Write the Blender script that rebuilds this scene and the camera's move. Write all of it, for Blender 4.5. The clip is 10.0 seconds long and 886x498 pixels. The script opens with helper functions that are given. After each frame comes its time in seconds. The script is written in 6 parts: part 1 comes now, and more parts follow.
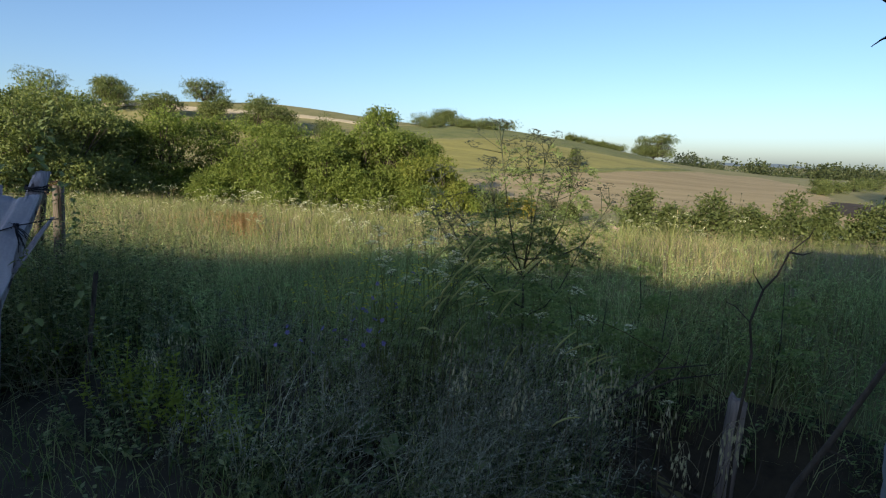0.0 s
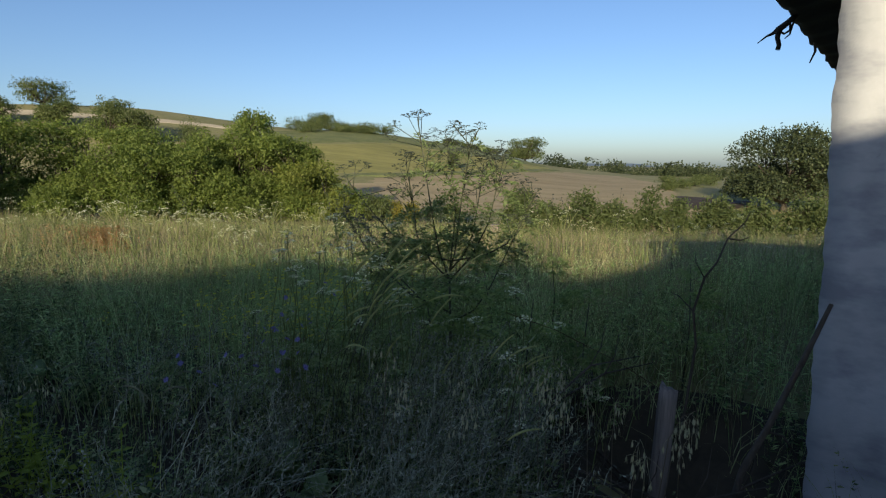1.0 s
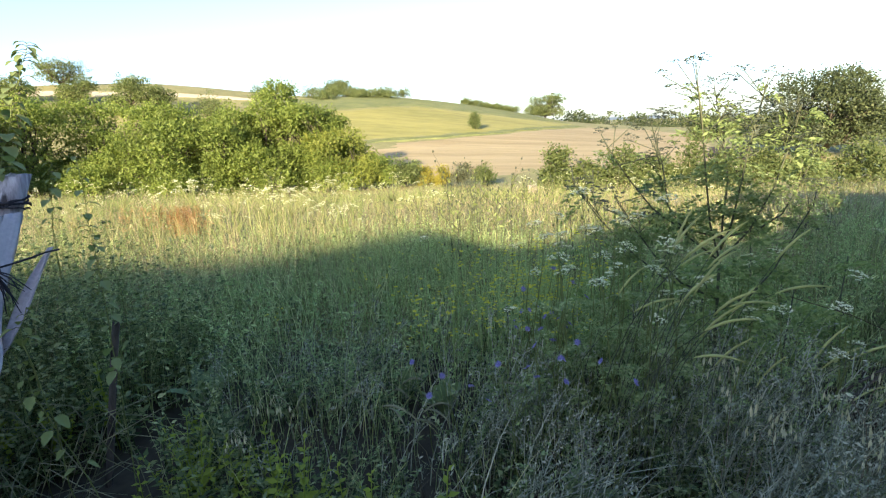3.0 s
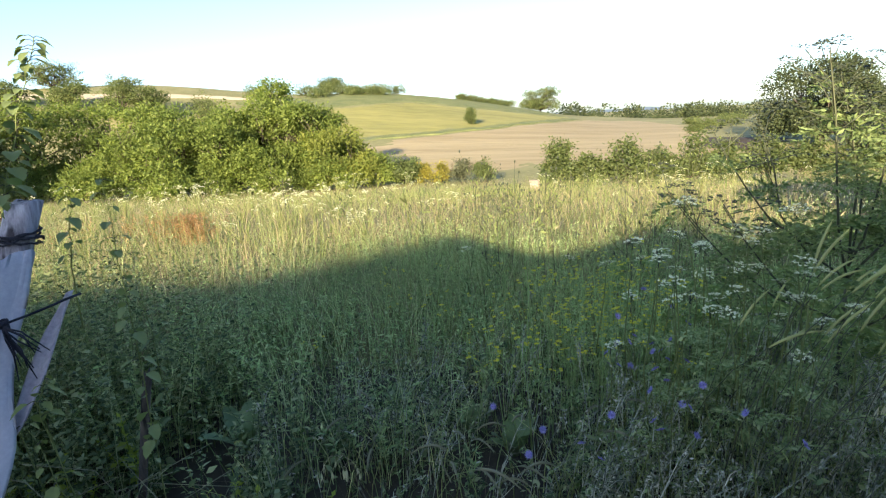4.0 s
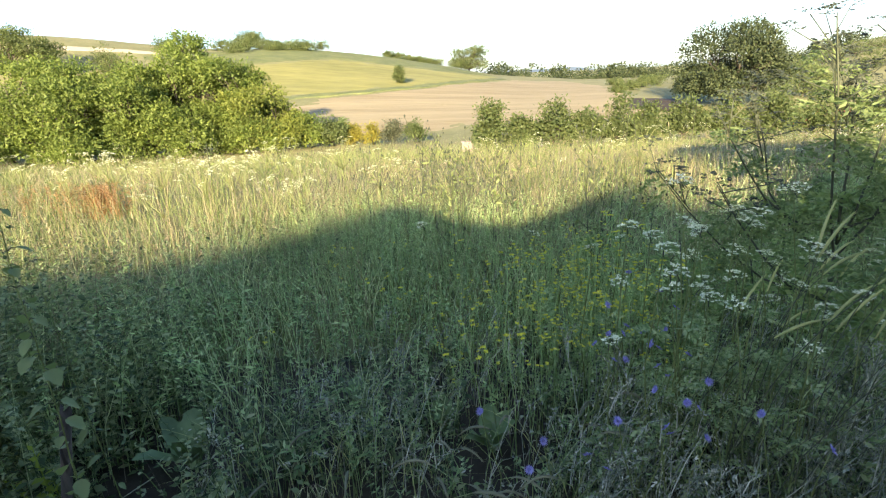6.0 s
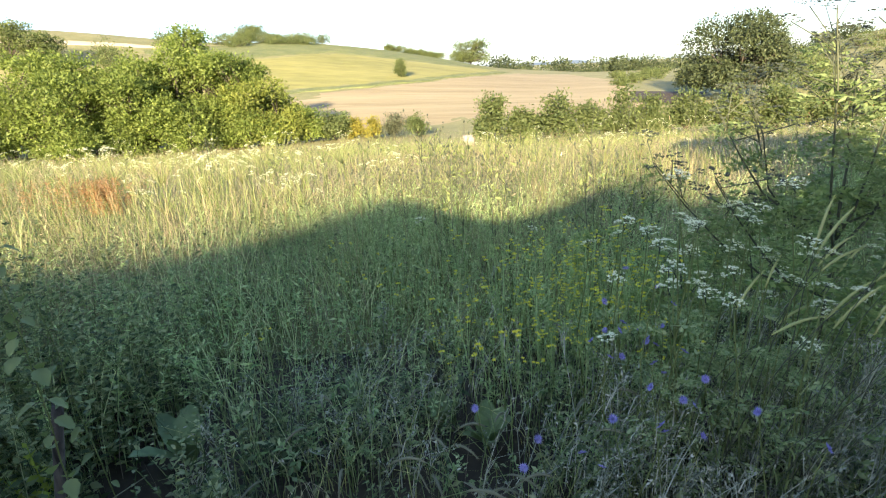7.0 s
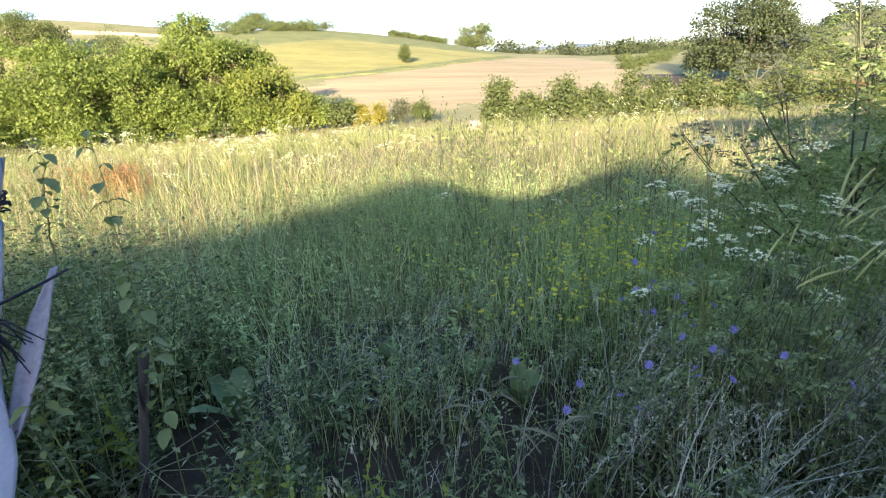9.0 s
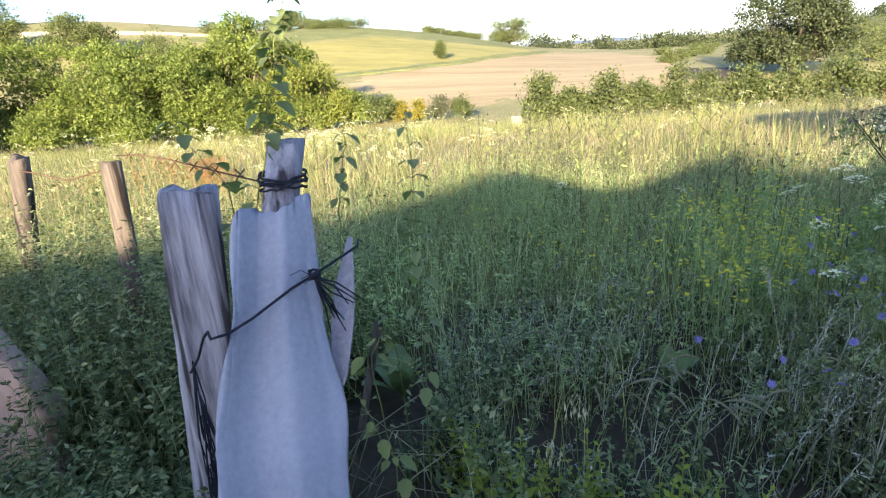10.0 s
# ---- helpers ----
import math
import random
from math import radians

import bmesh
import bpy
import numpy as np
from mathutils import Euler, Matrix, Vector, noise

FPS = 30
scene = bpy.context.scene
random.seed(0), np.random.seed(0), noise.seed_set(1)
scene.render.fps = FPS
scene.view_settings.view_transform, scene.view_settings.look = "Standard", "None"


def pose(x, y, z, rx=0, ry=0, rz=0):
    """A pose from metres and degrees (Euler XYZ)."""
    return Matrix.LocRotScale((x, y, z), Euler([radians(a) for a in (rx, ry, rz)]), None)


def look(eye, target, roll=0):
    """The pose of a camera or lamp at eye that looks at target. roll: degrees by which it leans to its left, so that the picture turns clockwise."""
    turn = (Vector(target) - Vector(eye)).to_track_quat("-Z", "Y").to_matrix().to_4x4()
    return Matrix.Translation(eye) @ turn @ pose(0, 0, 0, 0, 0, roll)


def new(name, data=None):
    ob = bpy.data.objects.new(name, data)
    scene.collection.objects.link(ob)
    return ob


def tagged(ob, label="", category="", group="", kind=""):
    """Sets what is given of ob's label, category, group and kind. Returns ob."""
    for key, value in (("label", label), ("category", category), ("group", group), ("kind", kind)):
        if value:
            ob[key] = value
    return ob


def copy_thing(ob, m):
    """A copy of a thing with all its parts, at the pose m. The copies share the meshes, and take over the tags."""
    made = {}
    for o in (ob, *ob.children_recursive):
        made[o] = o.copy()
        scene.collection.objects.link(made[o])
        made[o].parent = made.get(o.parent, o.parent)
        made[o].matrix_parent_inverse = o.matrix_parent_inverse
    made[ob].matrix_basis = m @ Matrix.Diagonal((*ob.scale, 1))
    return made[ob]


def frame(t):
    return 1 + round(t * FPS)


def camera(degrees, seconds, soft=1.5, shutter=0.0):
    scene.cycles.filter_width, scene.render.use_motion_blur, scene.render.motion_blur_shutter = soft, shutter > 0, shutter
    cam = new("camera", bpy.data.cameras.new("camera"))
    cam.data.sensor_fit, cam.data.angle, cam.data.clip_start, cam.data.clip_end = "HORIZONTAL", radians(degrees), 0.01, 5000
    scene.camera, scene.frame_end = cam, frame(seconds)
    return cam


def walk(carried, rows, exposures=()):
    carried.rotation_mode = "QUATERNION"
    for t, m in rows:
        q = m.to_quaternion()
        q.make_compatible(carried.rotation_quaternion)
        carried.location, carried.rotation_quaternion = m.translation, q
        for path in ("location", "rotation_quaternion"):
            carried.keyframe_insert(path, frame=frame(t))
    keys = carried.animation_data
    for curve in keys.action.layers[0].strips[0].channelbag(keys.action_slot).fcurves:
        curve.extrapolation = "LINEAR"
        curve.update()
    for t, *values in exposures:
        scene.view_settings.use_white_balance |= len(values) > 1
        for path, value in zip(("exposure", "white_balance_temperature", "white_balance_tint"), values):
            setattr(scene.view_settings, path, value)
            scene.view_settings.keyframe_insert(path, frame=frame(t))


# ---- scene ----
cam = camera(78.2, 10.0, soft=1.2)
PATH = [
    (0, (2.153, -0.385, 1.449), (1.532, 1.486, 1.116), 1.7),
    (0.2, (2.142, -0.322, 1.44), (1.731, 1.61, 1.127), 2.2),
    (0.3, (2.12, -0.288, 1.437), (1.779, 1.659, 1.127), 2.3),
    (0.5, (2.056, -0.23, 1.424), (1.815, 1.732, 1.12), 2.3),
    (1, (1.91, -0.186, 1.398), (1.701, 1.779, 1.089), 0.7),
    (1.5, (1.66, -0.183, 1.429), (1.452, 1.779, 1.099), -0.5),
    (2, (1.428, -0.064, 1.396), (1.226, 1.883, 0.987), -0.7),
    (2.5, (1.159, 0.048, 1.432), (0.916, 1.982, 0.983), -1.8),
    (3, (0.824, 0.128, 1.415), (0.545, 2.059, 0.974), -2.1),
    (3.2, (0.711, 0.172, 1.45), (0.427, 2.105, 1.023), -2.4),
    (4.3, (0.43, 0.517, 1.457), (0.171, 2.44, 0.972), -3.6),
    (4.5, (0.397, 0.551, 1.463), (0.158, 2.471, 0.955), -3.5),
    (5, (0.319, 0.628, 1.476), (0.199, 2.551, 0.939), -3.0),
    (5.5, (0.303, 0.666, 1.484), (0.282, 2.58, 0.907), -2.7),
    (7, (0.329, 0.698, 1.491), (0.299, 2.597, 0.866), -2.9),
    (7.5, (0.34, 0.704, 1.486), (0.296, 2.6, 0.852), -3.2),
    (8, (0.327, 0.691, 1.482), (0.279, 2.584, 0.839), -3.3),
    (8.5, (0.307, 0.661, 1.448), (0.258, 2.552, 0.799), -3.5),
    (9, (0.203, 0.56, 1.461), (0.15, 2.444, 0.792), -3.6),
    (9.3, (0.057, 0.475, 1.46), (0.002, 2.36, 0.792), -3.6),
    (9.5, (-0.022, 0.449, 1.471), (-0.084, 2.332, 0.8), -3.8),
    (9.8, (-0.207, 0.429, 1.475), (-0.325, 2.309, 0.802), -4.2),
    (10, (-0.338, 0.432, 1.477), (-0.504, 2.307, 0.803), -4.3),
]
walk(cam, [(t, look(eye, target, roll)) for t, eye, target, roll in PATH],
     exposures=[(0.0, 1.0, 5800, 12), (0.5, 0.64, 5700, 13), (1.0, 0.64, 5700, 13), (1.3, 1.15, 5800, 13), (1.6, 1.85, 6150, 13), (2.0, 2.05, 6200, 13), (2.5, 2.2, 6150, 13), (3.1, 2.28, 6100, 13), (4.5, 2.08, 6050, 13), (5.5, 2.25, 6100, 14), (7.5, 2.5, 6150, 16), (9.0, 2.58, 6000, 19), (10.0, 2.52, 6000, 20)])

# ---- light ----
SUN_ELEVATION = radians(15.5)
SUN_FROM = Vector((-0.17, -0.985, 0)).normalized()
world = bpy.data.worlds.new("world")
scene.world = world
world.use_nodes = True
wn = world.node_tree
sky = wn.nodes.new("ShaderNodeTexSky")
sky.sky_type = "NISHITA"
sky.sun_disc = False
sky.sun_elevation = SUN_ELEVATION
sky.sun_rotation = math.atan2(SUN_FROM.x, SUN_FROM.y)
sky.altitude = 0
sky.air_density, sky.dust_density, sky.ozone_density = 0.9, 1.15, 2.4
wn.links.new(sky.outputs[0], wn.nodes["Background"].inputs[0])
wn.nodes["Background"].inputs[1].default_value = 0.09
sun = new("sun", bpy.data.lights.new("sun", "SUN"))
sun.data.energy, sun.data.angle, sun.data.color = 4.5, radians(0.9), (1.0, 0.82, 0.5)
toward = SUN_FROM * math.cos(SUN_ELEVATION) + Vector((0, 0, math.sin(SUN_ELEVATION)))
sun.matrix_world = look(toward * 60, (0, 0, 0))

# ---- shape helpers ----
rng = np.random.default_rng(7)


def smooth(a, b, v):
    t = np.clip((v - a) / (b - a), 0, 1)
    return t * t * (3 - 2 * t)


def height(x, y):
    """The lie of the land: a slope down to a hollow, then a hill whose ridge falls to the right, and a plain behind."""
    x, y = np.asarray(x, float), np.asarray(y, float)
    ridge = np.clip(150 + 0.5 * (x + 48), 118, 185)
    t = np.clip((y - 48) / (ridge - 48), 0, 1)
    hill = (13.6 * (1 - smooth(-44, 54, x)) + 4 * (1 - smooth(-95, -50, x)) + 1.5 * smooth(10, 40, x)) * (0.45 * t + 0.55 * t * t * (3 - 2 * t))
    far = -8 * smooth(ridge + 5, ridge + 200, y)
    side = 9 * smooth(0.5, 0.8, x / np.maximum(y, 1.0)) * smooth(60, 170, y)
    far = far - 3.5 * np.exp(-((x - 37) ** 2 + (y - 52) ** 2) / 196)
    r = np.hypot(x, y)
    az = np.arctan2(x, y)
    mountains = smooth(1100, 1900, r) * (9 + 3 * np.sin(az * 9 + 1) + 2 * np.sin(az * 23))
    bumps = -0.42 * np.exp(-((x - 2.75) ** 2 + (y - 2.3) ** 2) / 0.42) + 0.05 * np.sin(x * 0.9 + 1.3 * np.sin(y * 0.7)) * np.sin(y * 1.1 + 0.4) * smooth(1.5, 4, y)
    return -3.3 * smooth(4, 42, y) + hill + far + side + mountains + bumps


def mesh_of(name, verts, faces, mat=None, shade=False):
    """A mesh from an array of vertices and arrays of equal-sided faces."""
    verts = np.asarray(verts, np.float32).reshape(-1, 3)
    faces = [np.asarray(f, np.int32) for f in (faces if isinstance(faces, list) else [faces]) if len(f)]
    me = bpy.data.meshes.new(name)
    me.vertices.add(len(verts))
    me.vertices.foreach_set("co", verts.ravel())
    counts = np.concatenate([np.full(len(f), f.shape[1], np.int32) for f in faces])
    loops = np.concatenate([f.ravel() for f in faces])
    me.loops.add(len(loops))
    me.loops.foreach_set("vertex_index", loops)
    me.polygons.add(len(counts))
    starts = np.concatenate([[0], np.cumsum(counts)[:-1]]).astype(np.int32)
    me.polygons.foreach_set("loop_start", starts)
    me.update(calc_edges=True)
    if shade:
        me.polygons.foreach_set("use_smooth", np.ones(len(counts), bool))
    if mat:
        me.materials.append(mat)
    return me


def joined(parts):
    """Several (verts, quads) pairs as one."""
    vs, fs, n = [], [], 0
    for v, f in parts:
        v = np.asarray(v, float).reshape(-1, 3)
        vs.append(v)
        fs.append(np.asarray(f) + n)
        n += len(v)
    return np.concatenate(vs), np.concatenate(fs)


def ribbons(base, tall, lean, width, seg=3, turn=None, r=rng):
    """Blades: from each base upward by tall, bending by lean (x, y) at the tip, tapering from width to a point."""
    base = np.asarray(base, float).reshape(-1, 3)
    n = len(base)
    tall, width = np.broadcast_to(tall, n), np.broadcast_to(width, n)
    lean = np.broadcast_to(lean, (n, 2))
    if turn is None:
        turn = r.uniform(0, math.tau, n)
    side = np.stack([np.cos(turn), np.sin(turn), np.zeros(n)], 1)
    rows = []
    for k in range(seg + 1):
        s = k / seg
        drop = 0.35 * np.hypot(lean[:, 0], lean[:, 1]) * s ** 3
        c = base + np.stack([lean[:, 0] * s ** 2, lean[:, 1] * s ** 2, tall * s - drop], 1)
        w = (width * (1 - 0.92 * s ** 1.6) * 0.5)[:, None]
        rows += [c - side * w, c + side * w]
    v = np.stack(rows, 1)
    k = 2 * (seg + 1)
    one = np.array([[2 * i, 2 * i + 1, 2 * i + 3, 2 * i + 2] for i in range(seg)])
    f = (np.arange(n) * k)[:, None, None] + one[None]
    return v.reshape(-1, 3), f.reshape(-1, 4)


def unit(v):
    return v / np.maximum(np.linalg.norm(v, axis=-1, keepdims=True), 1e-9)


def leaves(at, axis, length, width, r=rng, up=None, fold=0.0):
    """Pointed leaves: one kite-shaped face each, from at along axis."""
    at, axis = np.asarray(at, float).reshape(-1, 3), unit(np.asarray(axis, float).reshape(-1, 3))
    n = len(at)
    length, width = np.broadcast_to(length, n)[:, None], np.broadcast_to(width, n)[:, None]
    hint = r.normal(size=(n, 3)) if up is None else np.asarray(up, float) + r.normal(size=(n, 3)) * 0.35
    side = unit(np.cross(axis, hint))
    nrm = np.cross(side, axis)
    mid = at + axis * length * 0.42 + nrm * length * fold
    v = np.stack([at, mid - side * width * 0.5, at + axis * length, mid + side * width * 0.5], 1)
    return v.reshape(-1, 3), np.arange(n * 4).reshape(n, 4)


def tube(points, radii, sides=6):
    """A round rod along points, closed at both ends by small rings."""
    p = np.asarray(points, float)
    n = len(p)
    radii = np.broadcast_to(radii, n)
    d = unit(np.gradient(p, axis=0))
    ref = np.where(np.abs(d[:, 2:3]) > 0.9, [[1.0, 0, 0]], [[0, 0, 1.0]])
    a = unit(np.cross(d, ref))
    for i in range(1, n):
        q = a[i - 1] - d[i] * np.dot(a[i - 1], d[i])
        a[i] = q / max(np.linalg.norm(q), 1e-9)
    b = np.cross(d, a)
    ang = np.arange(sides) / sides * math.tau
    ring = p[:, None] + radii[:, None, None] * (np.cos(ang)[None, :, None] * a[:, None] + np.sin(ang)[None, :, None] * b[:, None])
    v = ring.reshape(-1, 3)
    f = [[i * sides + j, i * sides + (j + 1) % sides, (i + 1) * sides + (j + 1) % sides, (i + 1) * sides + j] for i in range(n - 1) for j in range(sides)]
    e = len(v)
    v = np.concatenate([v, p[:1], p[-1:]])
    for j in range(0, sides, 2):
        f.append([e, (j + 2) % sides, (j + 1) % sides, j])
        m = (n - 1) * sides
        f.append([e + 1, m + j, m + (j + 1) % sides, m + (j + 2) % sides])
    return v, np.array(f)


def thing(name, at, label, category, group="", kind=""):
    ob = new(name)
    ob.empty_display_size = 0.1
    ob.matrix_world = Matrix.Translation(at) if not isinstance(at, Matrix) else at
    return tagged(ob, label, category, group, kind)


def part(name, vf, mat, parent=None, label="", shade=False):
    ob = new(name, mesh_of(name, vf[0], vf[1], mat, shade))
    if parent:
        ob.parent = parent
    return tagged(ob, label)


def ground_z(x, y):
    return float(height(x, y))


# ---- materials ----
def material(name, rough=0.8, metal=0.0):
    m = bpy.data.materials.new(name)
    m.use_nodes = True
    b = m.node_tree.nodes["Principled BSDF"]
    b.inputs["Roughness"].default_value, b.inputs["Metallic"].default_value = rough, metal
    b.inputs["Specular IOR Level"].default_value = 0.25
    return m, m.node_tree, b


def node(tree, kind, **values):
    n = tree.nodes.new(kind)
    for key, value in values.items():
        n.inputs[key.replace("_", " ")].default_value = value
    return n


def ramp(tree, fac, *stops):
    n = tree.nodes.new("ShaderNodeValToRGB")
    els = n.color_ramp.elements
    els[0].position, els[0].color = stops[0][0], (*stops[0][1], 1)
    els[1].position, els[1].color = stops[-1][0], (*stops[-1][1], 1)
    for p, c in stops[1:-1]:
        els.new(p).color = (*c, 1)
    tree.links.new(fac, n.inputs[0])
    return n.outputs[0]


def blend(tree, fac, a, b, how="MIX"):
    n = tree.nodes.new("ShaderNodeMix")
    n.data_type, n.blend_type = "RGBA", how
    for socket, value in ((n.inputs[0], fac), (n.inputs[6], a), (n.inputs[7], b)):
        if isinstance(value, (int, float)):
            socket.default_value = value
        elif isinstance(value, tuple):
            socket.default_value = (*value, 1)
        else:
            tree.links.new(value, socket)
    return n.outputs[2]


def noise_of(tree, scale, detail=4, rough=0.6, stretch=None, where="Object"):
    co = tree.nodes.new("ShaderNodeTexCoord").outputs[where]
    if stretch:
        mp = tree.nodes.new("ShaderNodeMapping")
        mp.inputs["Scale"].default_value = stretch
        tree.links.new(co, mp.inputs[0])
        co = mp.outputs[0]
    n = node(tree, "ShaderNodeTexNoise", Scale=scale, Detail=detail, Roughness=rough)
    tree.links.new(co, n.inputs["Vector"])
    return n.outputs[0]


def bump(tree, bsdf, fac, strength, distance=0.01):
    n = node(tree, "ShaderNodeBump", Strength=strength, Distance=distance)
    tree.links.new(fac, n.inputs["Height"])
    tree.links.new(n.outputs[0], bsdf.inputs["Normal"])


def foliage(name, *colours, through_light=0.3, patch=0.5, rough=0.6):
    """Leaves: each takes its own tone between the colours, with larger patches over the stand, and lets some light through."""
    m, t, b = material(name, rough)
    geo = t.nodes.new("ShaderNodeNewGeometry")
    stops = [(i / (len(colours) - 1), c) for i, c in enumerate(colours)]
    c = ramp(t, geo.outputs["Random Per Island"], *stops)
    big = ramp(t, noise_of(t, patch, 3), (0.3, (0.62, 0.64, 0.6)), (0.7, (1.3, 1.25, 1.15)))
    c = blend(t, 1.0, c, big, "MULTIPLY")
    t.links.new(c, b.inputs["Base Color"])
    tr = t.nodes.new("ShaderNodeBsdfTranslucent")
    warm = blend(t, 1.0, c, (1.15, 1.2, 0.75), "MULTIPLY")
    t.links.new(warm, tr.inputs[0])
    mix = node(t, "ShaderNodeMixShader", Fac=through_light)
    t.links.new(b.outputs[0], mix.inputs[1])
    t.links.new(tr.outputs[0], mix.inputs[2])
    t.links.new(mix.outputs[0], t.nodes["Material Output"].inputs[0])
    return m


def surface(name, dark, light, scale, rough=0.9, fine=6.0, relief=0.3, stretch=None, depth=0.01):
    """A plain mottled surface with fine grain and relief."""
    m, t, b = material(name, rough)
    n1, n2 = noise_of(t, scale, 5, 0.6, stretch), noise_of(t, scale * fine, 4, 0.7, stretch)
    mixd = blend(t, 0.45, n1, n2)
    c = ramp(t, mixd, (0.32, dark), (0.68, light))
    t.links.new(c, b.inputs["Base Color"])
    bump(t, b, n2, relief, depth)
    return m


M_GROUND = surface("dry_turf", (0.13, 0.135, 0.05), (0.27, 0.24, 0.105), 0.09, fine=14, relief=0.6, depth=0.1)
# soil with shade put into its colour, so gaps between weeds stay dark
M_SOIL = surface("shade_dark_soil", (0.03, 0.025, 0.016), (0.08, 0.064, 0.04), 3.0)
M_STUBBLE = surface("mown_hayfield", (0.2, 0.15, 0.075), (0.37, 0.3, 0.165), 0.22, fine=5, relief=0.5, stretch=(0.12, 1.3, 1), depth=0.1)
M_YELLOW = surface("ripening_field", (0.15, 0.145, 0.04), (0.3, 0.27, 0.08), 0.1, fine=8, relief=0.5, stretch=(0.25, 1.2, 1), depth=0.1)
M_SCRUB = surface("green_scrub", (0.08, 0.1, 0.033), (0.2, 0.205, 0.075), 0.25, fine=6, relief=0.8, depth=0.3)
M_TILLED = surface("tilled_soil", (0.03, 0.022, 0.016), (0.06, 0.045, 0.032), 0.8)
M_TRACK = surface("pale_track", (0.36, 0.30, 0.2), (0.5, 0.43, 0.31), 0.3)
M_BARK = surface("bark", (0.035, 0.028, 0.02), (0.12, 0.10, 0.075), 4.0, stretch=(1, 1, 0.25), relief=0.7, depth=0.03)
M_POST = surface("weathered_wood", (0.075, 0.072, 0.085), (0.5, 0.485, 0.52), 14.0, stretch=(1, 1, 0.07), fine=4, relief=0.8, depth=0.004)
M_SUNPOST = surface("cracked_brown_wood", (0.035, 0.0294, 0.0252), (0.168, 0.14, 0.115), 14.0, stretch=(1, 1, 0.07), fine=4, relief=0.8, depth=0.004)
M_OLDPOST = surface("rotten_wood", (0.1, 0.085, 0.075), (0.4, 0.34, 0.29), 14.0, stretch=(1, 1, 0.07), fine=4, relief=0.8, depth=0.004)
M_SHEET = surface("fibre_cement", (0.28, 0.29, 0.325), (0.43, 0.44, 0.48), 3.0, fine=25, relief=0.12, depth=0.002)
M_SCRAP = surface("stained_fibre_cement", (0.2, 0.18, 0.21), (0.44, 0.42, 0.43), 9.0, fine=9, relief=0.15, depth=0.002)
M_ROPE = surface("dark_twine", (0.008, 0.009, 0.014), (0.03, 0.032, 0.045), 30.0)
M_WIRE = surface("rusty_wire", (0.05, 0.025, 0.015), (0.13, 0.07, 0.045), 40.0)
M_WALL = surface("limewash", (0.38, 0.385, 0.39), (0.48, 0.48, 0.48), 1.1, fine=9, relief=0.3, depth=0.012)
wt = M_WALL.node_tree
wb = wt.nodes["Principled BSDF"]
streak = ramp(wt, noise_of(wt, 2.0, 5, 0.6, (0.9, 1.0, 1.9)), (0.47, (1, 1, 1)), (0.6, (0.62, 0.63, 0.68)))
crack = ramp(wt, noise_of(wt, 5.0, 8, 0.75), (0.24, (0.6, 0.57, 0.54)), (0.32, (1, 1, 1)))
own = wb.inputs["Base Color"].links[0].from_socket
wt.links.new(blend(wt, 1.0, blend(wt, 1.0, own, streak, "MULTIPLY"), crack, "MULTIPLY"), wb.inputs["Base Color"])
M_MUD = surface("mud_wall", (0.22, 0.17, 0.12), (0.36, 0.29, 0.21), 1.2, fine=10)
for wood in (M_POST, M_SUNPOST):
    pt = wood.node_tree
    pb = pt.nodes["Principled BSDF"]
    split = ramp(pt, noise_of(pt, 26.0, 3, 0.5, (1, 1, 0.035)), (0.36, (0.16, 0.15, 0.15)), (0.45, (1, 1, 1)))
    pt.links.new(blend(pt, 1.0, pb.inputs["Base Color"].links[0].from_socket, split, "MULTIPLY"), pb.inputs["Base Color"])
M_ROOFWOOD = surface("rotten_roof_boards", (0.012, 0.01, 0.008), (0.045, 0.036, 0.028), 5.0, fine=5)
M_PAINT = surface("faded_paint", (0.24, 0.19, 0.16), (0.34, 0.28, 0.24), 3.0)
M_STONE = surface("pinkish_stone", (0.31, 0.215, 0.17), (0.49, 0.37, 0.3), 3.0, fine=8)
# blue-grey stands for the haze over distant hills
M_FAR = surface("haze_blue_hills", (0.13, 0.17, 0.2), (0.17, 0.21, 0.245), 0.004, relief=0.0)
M_TILE = surface("clay_tile", (0.22, 0.075, 0.035), (0.40, 0.16, 0.08), 2.0)

L_GRASS = foliage("grass_blades", (0.085, 0.137, 0.05), (0.2, 0.28, 0.11), (0.31, 0.375, 0.165), (0.45, 0.465, 0.265), patch=0.6, through_light=0.38)
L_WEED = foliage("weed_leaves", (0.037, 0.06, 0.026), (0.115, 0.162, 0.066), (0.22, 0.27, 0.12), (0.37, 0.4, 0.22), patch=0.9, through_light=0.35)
L_GREY = foliage("grey_weed", (0.08, 0.095, 0.062), (0.27, 0.29, 0.22), (0.5, 0.5, 0.4), patch=1.2, through_light=0.15)
L_LIME = foliage("young_leaves", (0.19, 0.26, 0.035), (0.36, 0.42, 0.07), patch=2.0, through_light=0.45)
L_GOLD = foliage("yellowing_leaves", (0.17, 0.205, 0.045), (0.24, 0.265, 0.065), patch=0.4, through_light=0.5)
L_DRY = foliage("dry_meadow", (0.1, 0.09, 0.045), (0.29, 0.24, 0.14), (0.46, 0.385, 0.26), (0.165, 0.155, 0.07), patch=0.55, through_light=0.22)
L_HERB = foliage("meadow_herbs", (0.07, 0.105, 0.03), (0.18, 0.225, 0.075), (0.31, 0.33, 0.14), patch=0.45)
L_RUST = foliage("dried_dock", (0.3, 0.16, 0.075), (0.5, 0.31, 0.16), patch=2.0)
L_UMBEL = foliage("white_umbel", (0.74, 0.76, 0.54), (0.86, 0.87, 0.66), patch=2.0, through_light=0.2)
